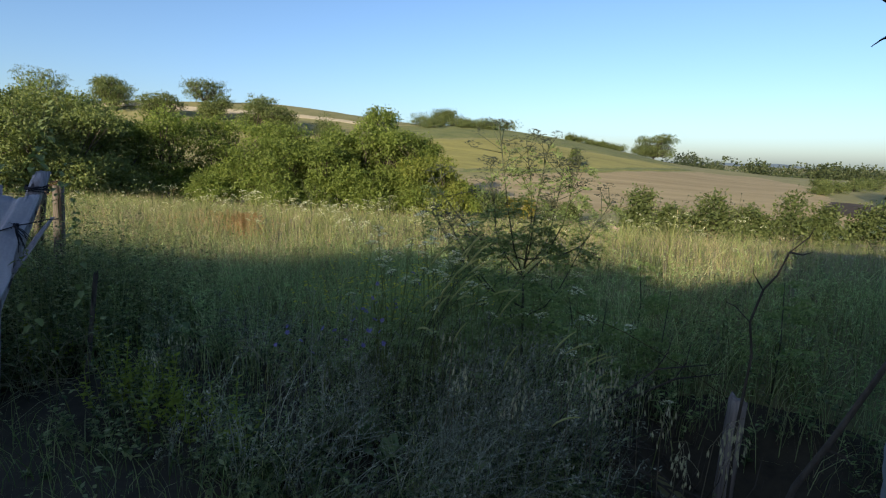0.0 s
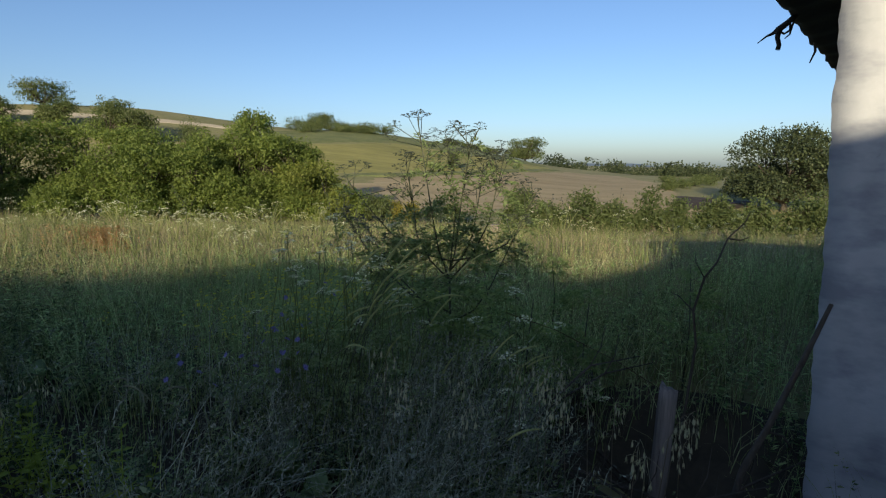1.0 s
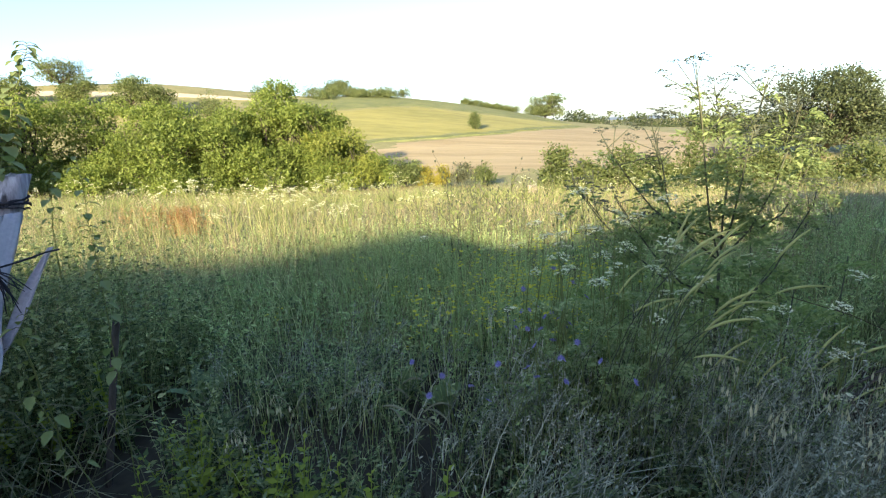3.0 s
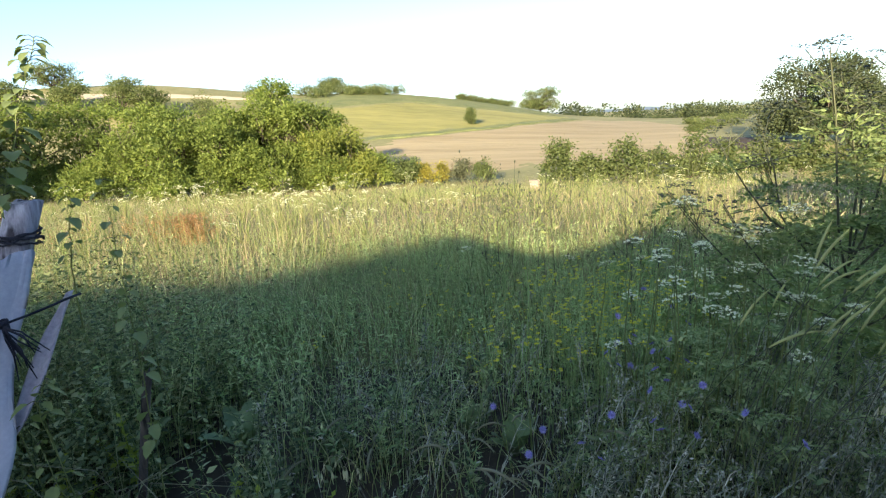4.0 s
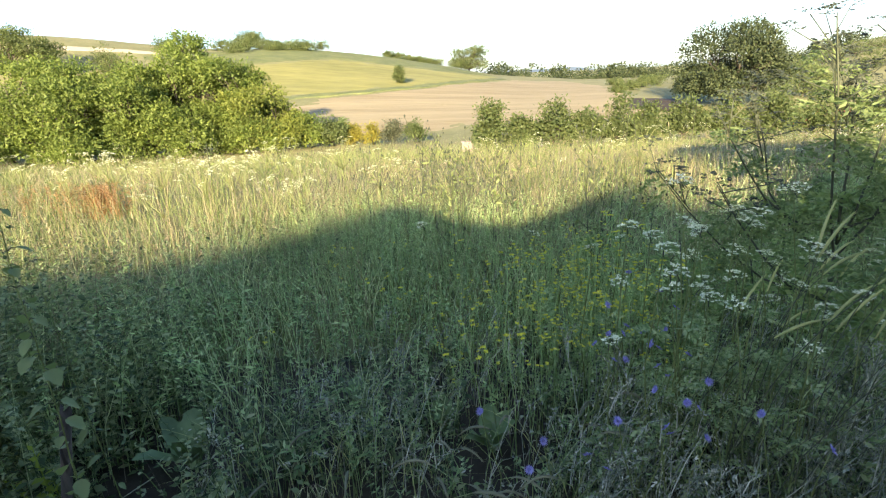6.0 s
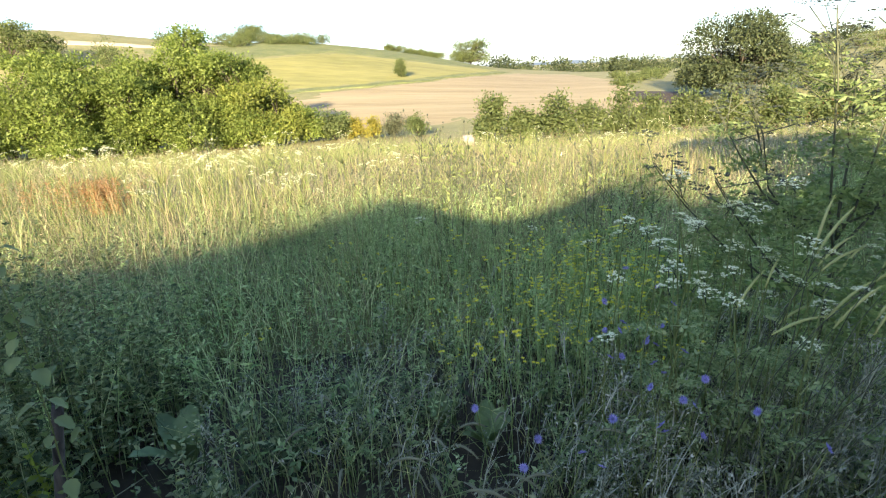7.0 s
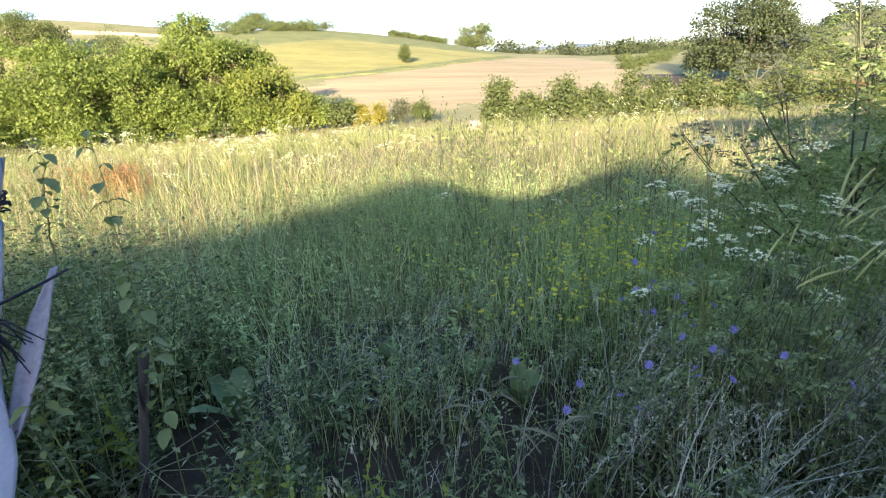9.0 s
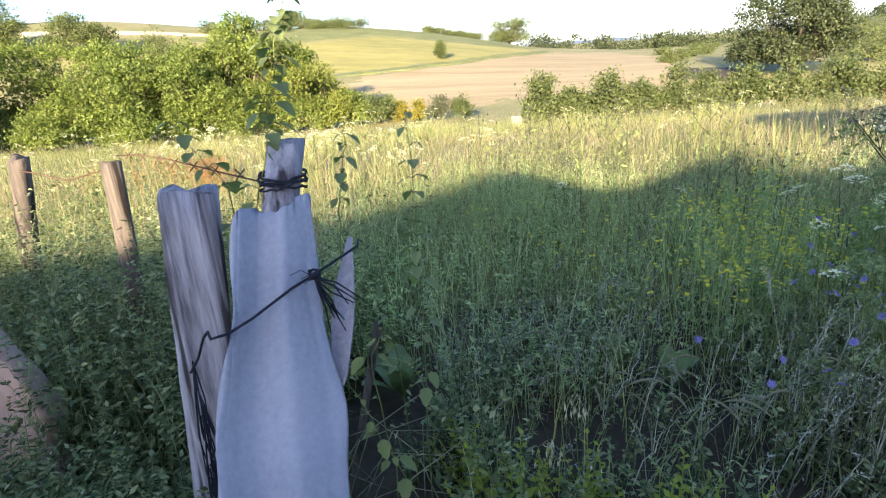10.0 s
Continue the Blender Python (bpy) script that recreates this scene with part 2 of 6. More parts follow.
L_YELLOW = foliage("yellow_petals", (0.62, 0.58, 0.055), (0.76, 0.71, 0.1), patch=2.0, through_light=0.35)
L_BLUE = foliage("blue_petals", (0.21, 0.19, 0.5), (0.34, 0.31, 0.64), patch=2.0)
L_EAR = foliage("barley_ears", (0.42, 0.45, 0.17), (0.6, 0.6, 0.28), patch=2.0, through_light=0.35)
L_OAT = foliage("oat_seeds", (0.5, 0.47, 0.33), (0.7, 0.66, 0.5), patch=2.0, through_light=0.35)
L_PALE = foliage("pale_grass_stems", (0.36, 0.44, 0.2), (0.64, 0.68, 0.4), patch=0.8, through_light=0.4)
L_WIRY = foliage("silvery_stalks", (0.27, 0.29, 0.22), (0.45, 0.46, 0.37), patch=2.0, through_light=0.15)
L_AWN = foliage("ripe_awns", (0.2, 0.2, 0.125), (0.33, 0.33, 0.22), patch=2.0, through_light=0.3)
L_HEMLOCK = foliage("fern_leaves", (0.15, 0.23, 0.095), (0.28, 0.365, 0.165), (0.44, 0.5, 0.27), patch=1.5, through_light=0.35)
# mint green raised in tone to lighten the shaded band
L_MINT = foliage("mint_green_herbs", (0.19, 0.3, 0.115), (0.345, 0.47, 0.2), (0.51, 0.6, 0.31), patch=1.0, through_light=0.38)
L_FROND = foliage("hemlock_fronds", (0.15, 0.225, 0.08), (0.26, 0.345, 0.13), (0.37, 0.44, 0.19), patch=1.5, through_light=0.4)
L_DOCK = foliage("dock_leaves", (0.14, 0.21, 0.09), (0.22, 0.3, 0.13), patch=6.0, through_light=0.2, rough=0.45)
L_STEM = foliage("green_stems", (0.045, 0.055, 0.03), (0.1, 0.105, 0.06), patch=1.5, through_light=0.05)
L_TOP = foliage("drooping_hemlock_leaves", (0.12, 0.17, 0.065), (0.19, 0.25, 0.1), (0.28, 0.34, 0.15), patch=1.5, through_light=0.45)
L_SEED = foliage("seed_heads", (0.03, 0.04, 0.028), (0.085, 0.095, 0.06), patch=1.5, through_light=0.1)
L_STRAW = foliage("dead_stems", (0.13, 0.105, 0.07), (0.24, 0.2, 0.13), patch=1.5, through_light=0.05)
L_WALNUT = foliage("walnut_leaves", (0.12, 0.165, 0.038), (0.165, 0.215, 0.05), (0.215, 0.26, 0.068), patch=0.3, through_light=0.5)
L_DARK = foliage("dark_leaves", (0.085, 0.115, 0.042), (0.125, 0.155, 0.057), (0.17, 0.195, 0.08), patch=0.3, through_light=0.45)
L_PEAR = foliage("pear_leaves", (0.115, 0.15, 0.052), (0.165, 0.205, 0.07), (0.225, 0.255, 0.1), patch=0.3, through_light=0.45)
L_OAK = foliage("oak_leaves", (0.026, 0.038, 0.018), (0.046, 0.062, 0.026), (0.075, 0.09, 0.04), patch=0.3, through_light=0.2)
L_HEDGE = foliage("hedge_leaves", (0.075, 0.105, 0.036), (0.115, 0.145, 0.05), (0.155, 0.18, 0.075), patch=0.4, through_light=0.45)
L_BROOM = foliage("yellow_broom", (0.19, 0.18, 0.03), (0.29, 0.25, 0.04), patch=1.0)

# ---- land ----
rings = np.concatenate([[0.0], np.geomspace(0.5, 4200, 100)])
turns = np.linspace(0, math.tau, 361)[:-1]
gx, gy = rings[:, None] * np.sin(turns)[None] + 0.5, rings[:, None] * np.cos(turns)[None]
gv = np.stack([gx, gy, height(gx, gy)], -1).reshape(-1, 3)
gi, gj = np.meshgrid(np.arange(len(rings) - 1), np.arange(360), indexing="ij")
gf = np.stack([gi * 360 + gj, gi * 360 + (gj + 1) % 360, (gi + 1) * 360 + (gj + 1) % 360, (gi + 1) * 360 + gj], -1).reshape(-1, 4)
ground = new("ground", mesh_of("ground", gv, gf[:, ::-1], M_GROUND, True))
tagged(ground, "rough grassy ground running down to a hollow and up a hill", "ground", kind="structure")


def along(points, n):
    p = np.asarray(points, float)
    d = np.concatenate([[0], np.cumsum(np.hypot(*np.diff(p, axis=0).T))])
    s = np.linspace(0, d[-1], n)
    return np.stack([np.interp(s, d, p[:, 0]), np.interp(s, d, p[:, 1])], 1)


def field(name, near_edge, far_edge, mat, label, lift=0.12, n=60, m=50, ragged=0.25):
    """A field laid over the land between two of its edges, with slightly ragged borders."""
    a, b = along(near_edge, n), along(far_edge, n)
    w = np.linspace(0, 1, m)[None, :, None]
    p = a[:, None] * (1 - w) + b[:, None] * w
    p += np.stack([np.sin(p[..., 1] * 1.7) + np.sin(p[..., 1] * 0.6), np.sin(p[..., 0] * 1.3) + np.sin(p[..., 0] * 0.45)], -1) * ragged
    edge = np.minimum.reduce([np.linspace(0, 1, n)[:, None] * np.ones(m), np.linspace(1, 0, n)[:, None] * np.ones(m), w[0, :, 0] * np.ones((n, 1)), (1 - w[0, :, 0]) * np.ones((n, 1))])
    z = height(p[..., 0], p[..., 1]) + lift * np.clip(edge * 12, -0.1, 1) - 0.02 * min(1, lift * 8)
    v = np.concatenate([p, z[..., None]], -1).reshape(-1, 3)
    i, j = np.meshgrid(np.arange(n - 1), np.arange(m - 1), indexing="ij")
    f = np.stack([i * m + j, (i + 1) * m + j, (i + 1) * m + j + 1, i * m + j + 1], -1).reshape(-1, 4)
    ob = new(name, mesh_of(name, v, f, mat, True))
    return tagged(ob, label, "field", kind="structure")


field("ground_hayfield", [(-26, 49), (0, 51), (24, 60)], [(-19, 79), (-11.5, 85), (-2.6, 95.6), (8.2, 115), (18, 135), (30, 140), (33, 112)], M_STUBBLE, "mown reddish-tan hayfield sloping up the hillside")
field("ground_yellow_field", [(-40, 70), (-18.6, 83.5), (-7.9, 94), (0, 103), (9, 128), (14, 139)], [(-50, 104), (-38.8, 111.4), (-32.6, 117.7), (-23.6, 131), (-11, 133), (1.7, 136), (14, 146)], M_YELLOW, "yellow-green ripening field below the ridge")
field("ground_scrub_strip", [(-50, 105), (-38.8, 112.2), (-23.6, 131.6), (-11, 134), (1.7, 137.5), (14, 147)], [(-62, 120), (-46, 141), (-30, 151), (-12, 162), (4, 170), (14, 165)], M_SCRUB, "strip of dark green scrub along the ridge", 0.2)
field("ground_field_margin", [(-22, 78.5), (-11.5, 85.6), (-2.6, 96.2), (8.2, 116), (16.5, 137)], [(-23.5, 81.5), (-12.8, 88.2), (-4.2, 98.6), (6.6, 118.4), (14.5, 139)], M_SCRUB, "green strip of weeds between two fields", 0.22)
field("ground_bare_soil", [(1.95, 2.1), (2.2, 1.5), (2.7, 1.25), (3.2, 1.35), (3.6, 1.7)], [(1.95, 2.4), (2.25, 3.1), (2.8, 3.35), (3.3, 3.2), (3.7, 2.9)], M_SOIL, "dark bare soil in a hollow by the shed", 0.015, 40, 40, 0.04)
# dark sheet that deepens the shade at the foot of the weeds
field("ground_under_weeds", [(-3.4, 1.0), (-1.5, 0.7), (0.5, 0.85), (2.3, 0.9)], [(-3.3, 3.2), (-1, 3.7), (0.6, 3.5), (2.6, 3.6)], M_SOIL, "soil under the weeds, coloured dark for the shade between them", 0.01, 60, 50, 0.12)
field("ground_tilled_patch", [(22, 69), (24.5, 66), (31, 69)], [(26, 80), (30, 79), (35, 76)], M_TILLED, "patch of dark freshly tilled soil")
field("ground_track", [(-150, 98), (-91.8, 105), (-71, 119), (-52, 128)], [(-150, 103), (-91.8, 110), (-71, 123.5), (-52, 131)], M_TRACK, "pale dry strip along the ridge")


# ---- trees ----
def crown_leaves(lobes, count, size, r, thick=0.7):
    """Small leaves in many tufts over the outside of several rounded lobes, with gaps between the tufts."""
    vols = np.array([l[3] * l[4] for l in lobes])
    pick = r.choice(len(lobes), count // 14, p=vols / vols.sum())
    c = np.array([l[:3] for l in lobes])[pick]
    rad = np.array([[l[3], l[3], l[4]] for l in lobes])[pick]
    d = unit(r.normal(size=(len(pick), 3)))
    d[:, 2] = np.where(d[:, 2] < -0.45, -d[:, 2] * 0.5, d[:, 2])
    d = unit(d)
    tuft = c + d * rad * (1 - thick * r.uniform(0, 1, (len(pick), 1)) ** 2) * r.uniform(0.86, 1.12, (len(pick), 1))
    k = 14
    at = (tuft[:, None] + r.normal(size=(len(pick), k, 3)) * size * np.array([2.1, 2.1, 1.3])).reshape(-1, 3)
    ax = unit(np.repeat(d, k, 0) * 0.5 + r.normal(size=(len(at), 3)) * 0.7 + np.array([0, 0, -0.15]))
    up = np.repeat(d, k, 0) * 0.7 + np.array([0, 0, 0.45]) + r.normal(size=(len(at), 3)) * 0.4
    s = size * r.uniform(0.7, 1.4, len(at))
    return leaves(at, ax, s * 1.75, s * 1.0, r, up, 0.06)


def limbs(lobes, trunk_r, fork, r, sides=7):
    parts = [tube([(0, 0, -0.3), (0.02, 0.01, fork * 0.5), (0.0, 0.03, fork)], [trunk_r * 1.25, trunk_r, trunk_r * 0.9], sides)]
    for l in lobes:
        end = np.array([l[0], l[1], l[2] + 0.15 * l[4]])
        start = np.array([0, 0, fork * r.uniform(0.75, 1.0)])
        mid = start * 0.5 + end * 0.5 + r.normal(size=3) * 0.12 * np.linalg.norm(end - start) * np.array([1, 1, 0.3])
        parts.append(tube([start, (start + mid) / 2, mid, end], [trunk_r * 0.6, trunk_r * 0.5, trunk_r * 0.38, trunk_r * 0.12], 5))
        for _ in range(3):
            tip = end + unit(r.normal(size=3)) * np.array([l[3], l[3], l[4]]) * 0.8
            parts.append(tube([mid, (mid + tip) / 2 + r.normal(size=3) * 0.1, tip], [trunk_r * 0.25, trunk_r * 0.16, trunk_r * 0.05], 4))
    return joined(parts)


def tree(name, x, y, tall, wide, leafmat, label, seed, count=5000, leaf=0.16, fork=0.25, lobes_n=7, flat=0.8, group="", category="tree", low=0.28, thick=0.7):
    r = np.random.default_rng(seed)
    ob = thing(name, (x, y, ground_z(x, y)), label, category, group)
    lobes = []
    for i in range(lobes_n):
        a = i / lobes_n * math.tau + r.uniform(-0.4, 0.4)
        q = r.uniform(0.45, 0.75) if i else 0.1
        lr = wide * r.uniform(0.7, 1.0) * 1.08 / lobes_n ** 0.5
        lz = min(tall * r.uniform(low, 0.8) if i else tall * 0.78, tall - lr * flat)
        lobes.append((math.cos(a) * wide * 0.5 * q, math.sin(a) * wide * 0.5 * q, lz, lr, lr * flat))
    top = max(l[2] + l[4] for l in lobes)
    lobes = [(a, b, c * tall / top, d, e) for a, b, c, d, e in lobes]
    part("trunk", limbs(lobes, wide * 0.022 + 0.03, tall * fork, r), M_BARK, ob, shade=True)
    part("crown", crown_leaves(lobes, count, leaf, r, thick), leafmat, ob)
    return ob


def bush(name, x, y, tall, wide, leafmat, label, seed, count=2600, leaf=0.11, group="", category="bush"):
    r = np.random.default_rng(seed)
    ob = thing(name, (x, y, ground_z(x, y)), label, category, group)
    lobes = []
    for i in range(7):
        a = i * 2.4 + r.uniform(-0.4, 0.4)
        lr = wide * r.uniform(0.2, 0.3)
        q = 0.0 if i == 0 else r.uniform(0.25, 0.6)
        lobes.append((math.cos(a) * wide * 0.5 * q, math.sin(a) * wide * 0.5 * q, tall * (0.7 if i == 0 else r.uniform(0.15, 0.5)), lr, lr * 0.8 + tall * 0.1))
    top = max(l[2] + l[4] for l in lobes)
    lobes = [(a, b, c * tall / top, d, e) for a, b, c, d, e in lobes]
    part("stem", limbs(lobes, 0.03 + wide * 0.012, tall * 0.12, r, 5), M_BARK, ob, shade=True)
    part("crown", crown_leaves(lobes, count, leaf, r, 0.8), leafmat, ob)
    return ob


THICKET = "thicket below the hill"
for i, (x, y, tall, wide, mat) in enumerate([
        (-18.9, 43.5, 9.1, 6.0, L_WALNUT), (-22.5, 43, 7.0, 6.5, L_WALNUT), (-27.2, 42, 7.5, 7.5, L_WALNUT), (-31.5, 41, 7.9, 8, L_WALNUT), (-15.6, 43, 6.9, 5.5, L_WALNUT),
        (-13.0, 42.5, 4.9, 6.0, L_GOLD), (-20.5, 39.5, 5.6, 6, L_WALNUT), (-25.5, 37.5, 5.8, 6.5, L_WALNUT), (-37.5, 33, 6.4, 6.5, L_PEAR),
        (-34.6, 28.6, 6.6, 6.2, L_PEAR), (-39.5, 31.5, 8.3, 7.5, L_PEAR), (-36, 25, 6.8, 7.0, L_PEAR), (-42, 31, 9.0, 9, L_PEAR), (-44, 25, 8.5, 9, L_PEAR), (-36, 37, 8.0, 8, L_WALNUT)]):
    tree("tree", x, y, tall, wide, mat, "leafy green fruit tree in a dense thicket" if mat is L_WALNUT else "grey-green leafy tree at the thicket's end", 100 + i, count=17000, leaf=0.112, fork=0.12, lobes_n=22, flat=1.0, group=THICKET, low=0.16, thick=0.5)
for i, (x, y, tall, wide, mat) in enumerate([(-10.0, 43, 2.7, 3.6, L_WALNUT), (-8.2, 43, 2.2, 2.8, L_HEDGE), (-14, 40.5, 3.4, 4.0, L_WALNUT), (-17.2, 38.5, 3.2, 4, L_WALNUT), (-23, 34.8, 3.2, 4.5, L_WALNUT), (-28, 33.5, 2.6, 4.5, L_WALNUT), (-32.5, 26, 2.8, 4.5, L_PEAR), (-34, 22.5, 3, 5, L_PEAR), (-37, 27, 3.2, 5.5, L_PEAR), (-32.5, 30.5, 2.6, 5, L_PEAR), (-33.4, 26.8, 3.4, 5.5, L_PEAR), (-33, 34.6, 3.6, 5.5, L_WALNUT), (-29.8, 36, 3.2, 5.5, L_WALNUT), (-36.2, 35, 3.6, 6, L_PEAR), (-36.5, 31, 3.2, 5, L_PEAR), (-15.3, 41.3, 2.4, 4, L_WALNUT), (-18.2, 41, 2.4, 4, L_WALNUT), (-12.4, 41.3, 2.2, 3.5, L_WALNUT), (-20.8, 37.3, 2.6, 4, L_WALNUT)]):
    bush("bush", x, y, tall, wide, mat, "low leafy bush at the edge of the thicket", 140 + i, count=4600, leaf=0.1, group=THICKET)
for i, (x, y, tall, wide, mat, label) in enumerate([
        (-5.2, 43, 1.7, 1.3, L_BROOM, "upright yellow-flowering broom bush"), (-6.6, 43.5, 1.6, 1.2, L_BROOM, "upright yellow-flowering broom bush"), (-3.6, 43, 2.1, 2.0, L_STEM, "half-dead brownish bush in the meadow"),
        (-1.8, 42.5, 1.9, 2.0, L_HEDGE, "small grey-green bush in the meadow"), (-7.6, 44, 2.0, 1.6, L_HERB, "small light green bush in the meadow")]):
    bush("bush", x, y, tall, wide, mat, label, 160 + i, count=2600, leaf=0.08)
for i, (px, tall, wide) in enumerate([(2.9, 2.9, 2.4), (4.6, 2.0, 1.8), (6.6, 2.9, 2.8), (8.5, 2.2, 2.2), (10.6, 3.0, 2.8), (12.2, 2.4, 2.4), (14.6, 2.6, 2.8), (17.0, 2.7, 3.0), (20.0, 3.0, 3.6), (23.5, 3.2, 4.0), (27, 3.2, 4.5)]):
    bush("hedge_bush", px, 31.8 + 0.12 * px, tall, wide, L_HEDGE, "rounded dull green bush in a loose hedge row", 180 + i, count=4600, leaf=0.095, group="hedge row across the meadow")
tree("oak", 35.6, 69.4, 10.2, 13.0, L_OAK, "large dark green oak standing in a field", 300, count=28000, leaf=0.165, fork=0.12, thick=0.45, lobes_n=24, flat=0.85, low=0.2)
tree("oak", 9.0, 180, 7.4, 12.5, L_DARK, "lone round-topped oak on the ridge", 306, count=20000, leaf=0.15, fork=0.08, lobes_n=30, flat=0.8, low=0.12, thick=0.45)
for i, (x, y, tall, wide) in enumerate([(-101.5, 116, 5.8, 10), (-72, 97, 7.6, 8.5), (-66, 97, 6.0, 6.5), (-48.9, 150, 4.6, 7.5), (-85, 100, 5, 7), (-120, 105, 7, 9), (-134, 98, 10, 12), (-112, 98, 6, 9), (-95, 95, 6, 9)]):
    tree("ridge_tree", x, y, tall, wide, L_DARK, "dark rounded tree on the hill's ridge", 320 + i, count=6500, leaf=0.17, fork=0.08, lobes_n=16, flat=0.9, low=0.14, group="trees on the ridge")
for i, (x, y, tall, wide) in enumerate([(-43, 150, 2.4, 8), (-37, 152, 2.0, 8), (-31, 154, 2.6, 8), (-12, 165, 1.8, 5), (-6, 169, 1.6, 5), (-1, 172, 1.5, 6), (-40, 140, 2, 7), (-33, 144, 2.2, 7), (-46, 132, 2.2, 7), (-7.0, 100.8, 3.0, 1.8), (-52, 140, 3, 9), (-60, 128, 4, 9), (-60, 105, 4, 8), (-54, 96, 4, 8), (-45, 146, 2.2, 9), (-41, 147, 1.8, 8), (-35, 149, 2.3, 9), (-48, 143, 2.6, 9), (-37, 143, 1.5, 8), (-9, 167, 1.2, 6), (-4, 170.5, 1.3, 6), (-14.5, 163.5, 2.0, 4)]):
    bush("ridge_bush", x, y, tall, wide, L_DARK, "dark scrubby bush on the hillside", 350 + i, count=2200, leaf=0.15, group="scrub on the hillside")
for i, (x, y, tall, wide) in enumerate([(29, 92, 1.6, 3), (33, 99, 1.8, 3.4), (38, 108, 2.2, 5), (36, 118, 1.6, 4), (44, 116, 2.6, 5), (47, 128, 2.4, 6), (52, 122, 2.2, 5), (41, 96, 1.5, 4), (58, 112, 3, 7), (64, 105, 3, 7), (70, 112, 3.4, 8), (78, 118, 3, 9), (86, 120, 3, 9), (68, 126, 3, 8), (94, 124, 3, 9), (60, 92, 3, 7), (74, 98, 3, 8), (52, 80, 3, 6), (47, 74, 3, 6)]):
    bush("field_bush", x, y, tall, wide, L_DARK, "dull green bush scattered over the far fields", 400 + i, count=1500, leaf=0.14, group="bushes on the far fields")
# far woods and scrub on the plain behind the hill
wr = np.random.default_rng(5)
wc, wrad = [], []
for i in range(430):
    a = radians(wr.uniform(4, 36))
    d = wr.choice([205, 250, 300, 370, 470, 470]) * wr.uniform(0.95, 1.05)
    x, y = math.sin(a) * d, math.cos(a) * d
    s = wr.uniform(1.3, 2.9) * (1 + d / 700)
    wc.append((x, y, ground_z(x, y) + s * 0.6))
    wrad.append(s)
wc, wrad = np.array(wc), np.array(wrad)
wk = 110
wd = unit(wr.normal(size=(len(wc), wk, 3)))
wa = (wc[:, None] + wd * wrad[:, None, None] * np.array([1.1, 1.1, 0.75]) * wr.uniform(0.6, 1, (len(wc), wk, 1))).reshape(-1, 3)
wl = leaves(wa, unit(wd.reshape(-1, 3) + wr.normal(size=(len(wa), 3)) * 0.8), np.repeat(wrad, wk) * 0.22, np.repeat(wrad, wk) * 0.2, wr, wd.reshape(-1, 3))
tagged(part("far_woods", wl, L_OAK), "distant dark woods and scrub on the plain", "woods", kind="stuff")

# hills along the horizon, with the blue of distance haze in their colour
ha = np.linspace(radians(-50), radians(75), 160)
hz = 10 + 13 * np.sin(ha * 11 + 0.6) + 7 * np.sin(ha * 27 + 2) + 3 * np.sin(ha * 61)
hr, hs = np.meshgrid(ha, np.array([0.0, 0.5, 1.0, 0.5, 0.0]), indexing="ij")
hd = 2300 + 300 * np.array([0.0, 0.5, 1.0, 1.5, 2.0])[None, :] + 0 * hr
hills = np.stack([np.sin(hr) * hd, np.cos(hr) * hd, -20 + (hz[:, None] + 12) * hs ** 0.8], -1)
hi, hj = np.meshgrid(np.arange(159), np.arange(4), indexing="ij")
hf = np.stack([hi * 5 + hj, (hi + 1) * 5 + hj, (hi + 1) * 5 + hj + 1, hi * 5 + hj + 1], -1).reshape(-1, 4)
tagged(new("backdrop", mesh_of("backdrop", hills.reshape(-1, 3), hf[:, ::-1], M_FAR, True)), "low horizon hills with distance haze painted as blue-grey", "hills", kind="structure")

# ---- meadow ----
mr = np.random.default_rng(11)


def scatter(n, y0, y1, spread, r, power=1.0, shift=0.5):
    """Places over a wedge of land that widens away from the fence."""
    y = y0 + (y1 - y0) * r.uniform(0, 1, n) ** power
    x = shift + (r.uniform(-1, 1, n)) * (2.2 + y * spread)
    return x, y


def patchy(x, y, size, seed=0):
    """Uneven patches of about this size over the land, from 0 to 1."""
    u, v = np.asarray(x) / size + 500.3, np.asarray(y) / size + 300.7
    i, j = np.floor(u).astype(int), np.floor(v).astype(int)
    a, b = smooth(0, 1, u - i), smooth(0, 1, v - j)
    lattice = np.random.default_rng(900 + seed).uniform(size=(256, 256))
    at = lambda p, q: lattice[p % 256, q % 256]
    return (at(i, j) * (1 - a) + at(i + 1, j) * a) * (1 - b) + (at(i, j + 1) * (1 - a) + at(i + 1, j + 1) * a) * b


def shade_end(x):
    """How far from the fence the shade of the buildings reaches."""
    return np.interp(x, [-6, -2.5, -1.5, -0.9, -0.3, 0.2, 0.8, 1.3, 1.9, 2.6, 3.6, 5.2], [3.2, 3.6, 4.0, 4.7, 5.7, 5.3, 4.7, 5.0, 5.6, 5.0, 6.0, 7.4])


DOCKS = [(-0.76, 2.5, 0.36), (0.45, 2.55, 0.26), (1.2, 1.75, 0.26)]


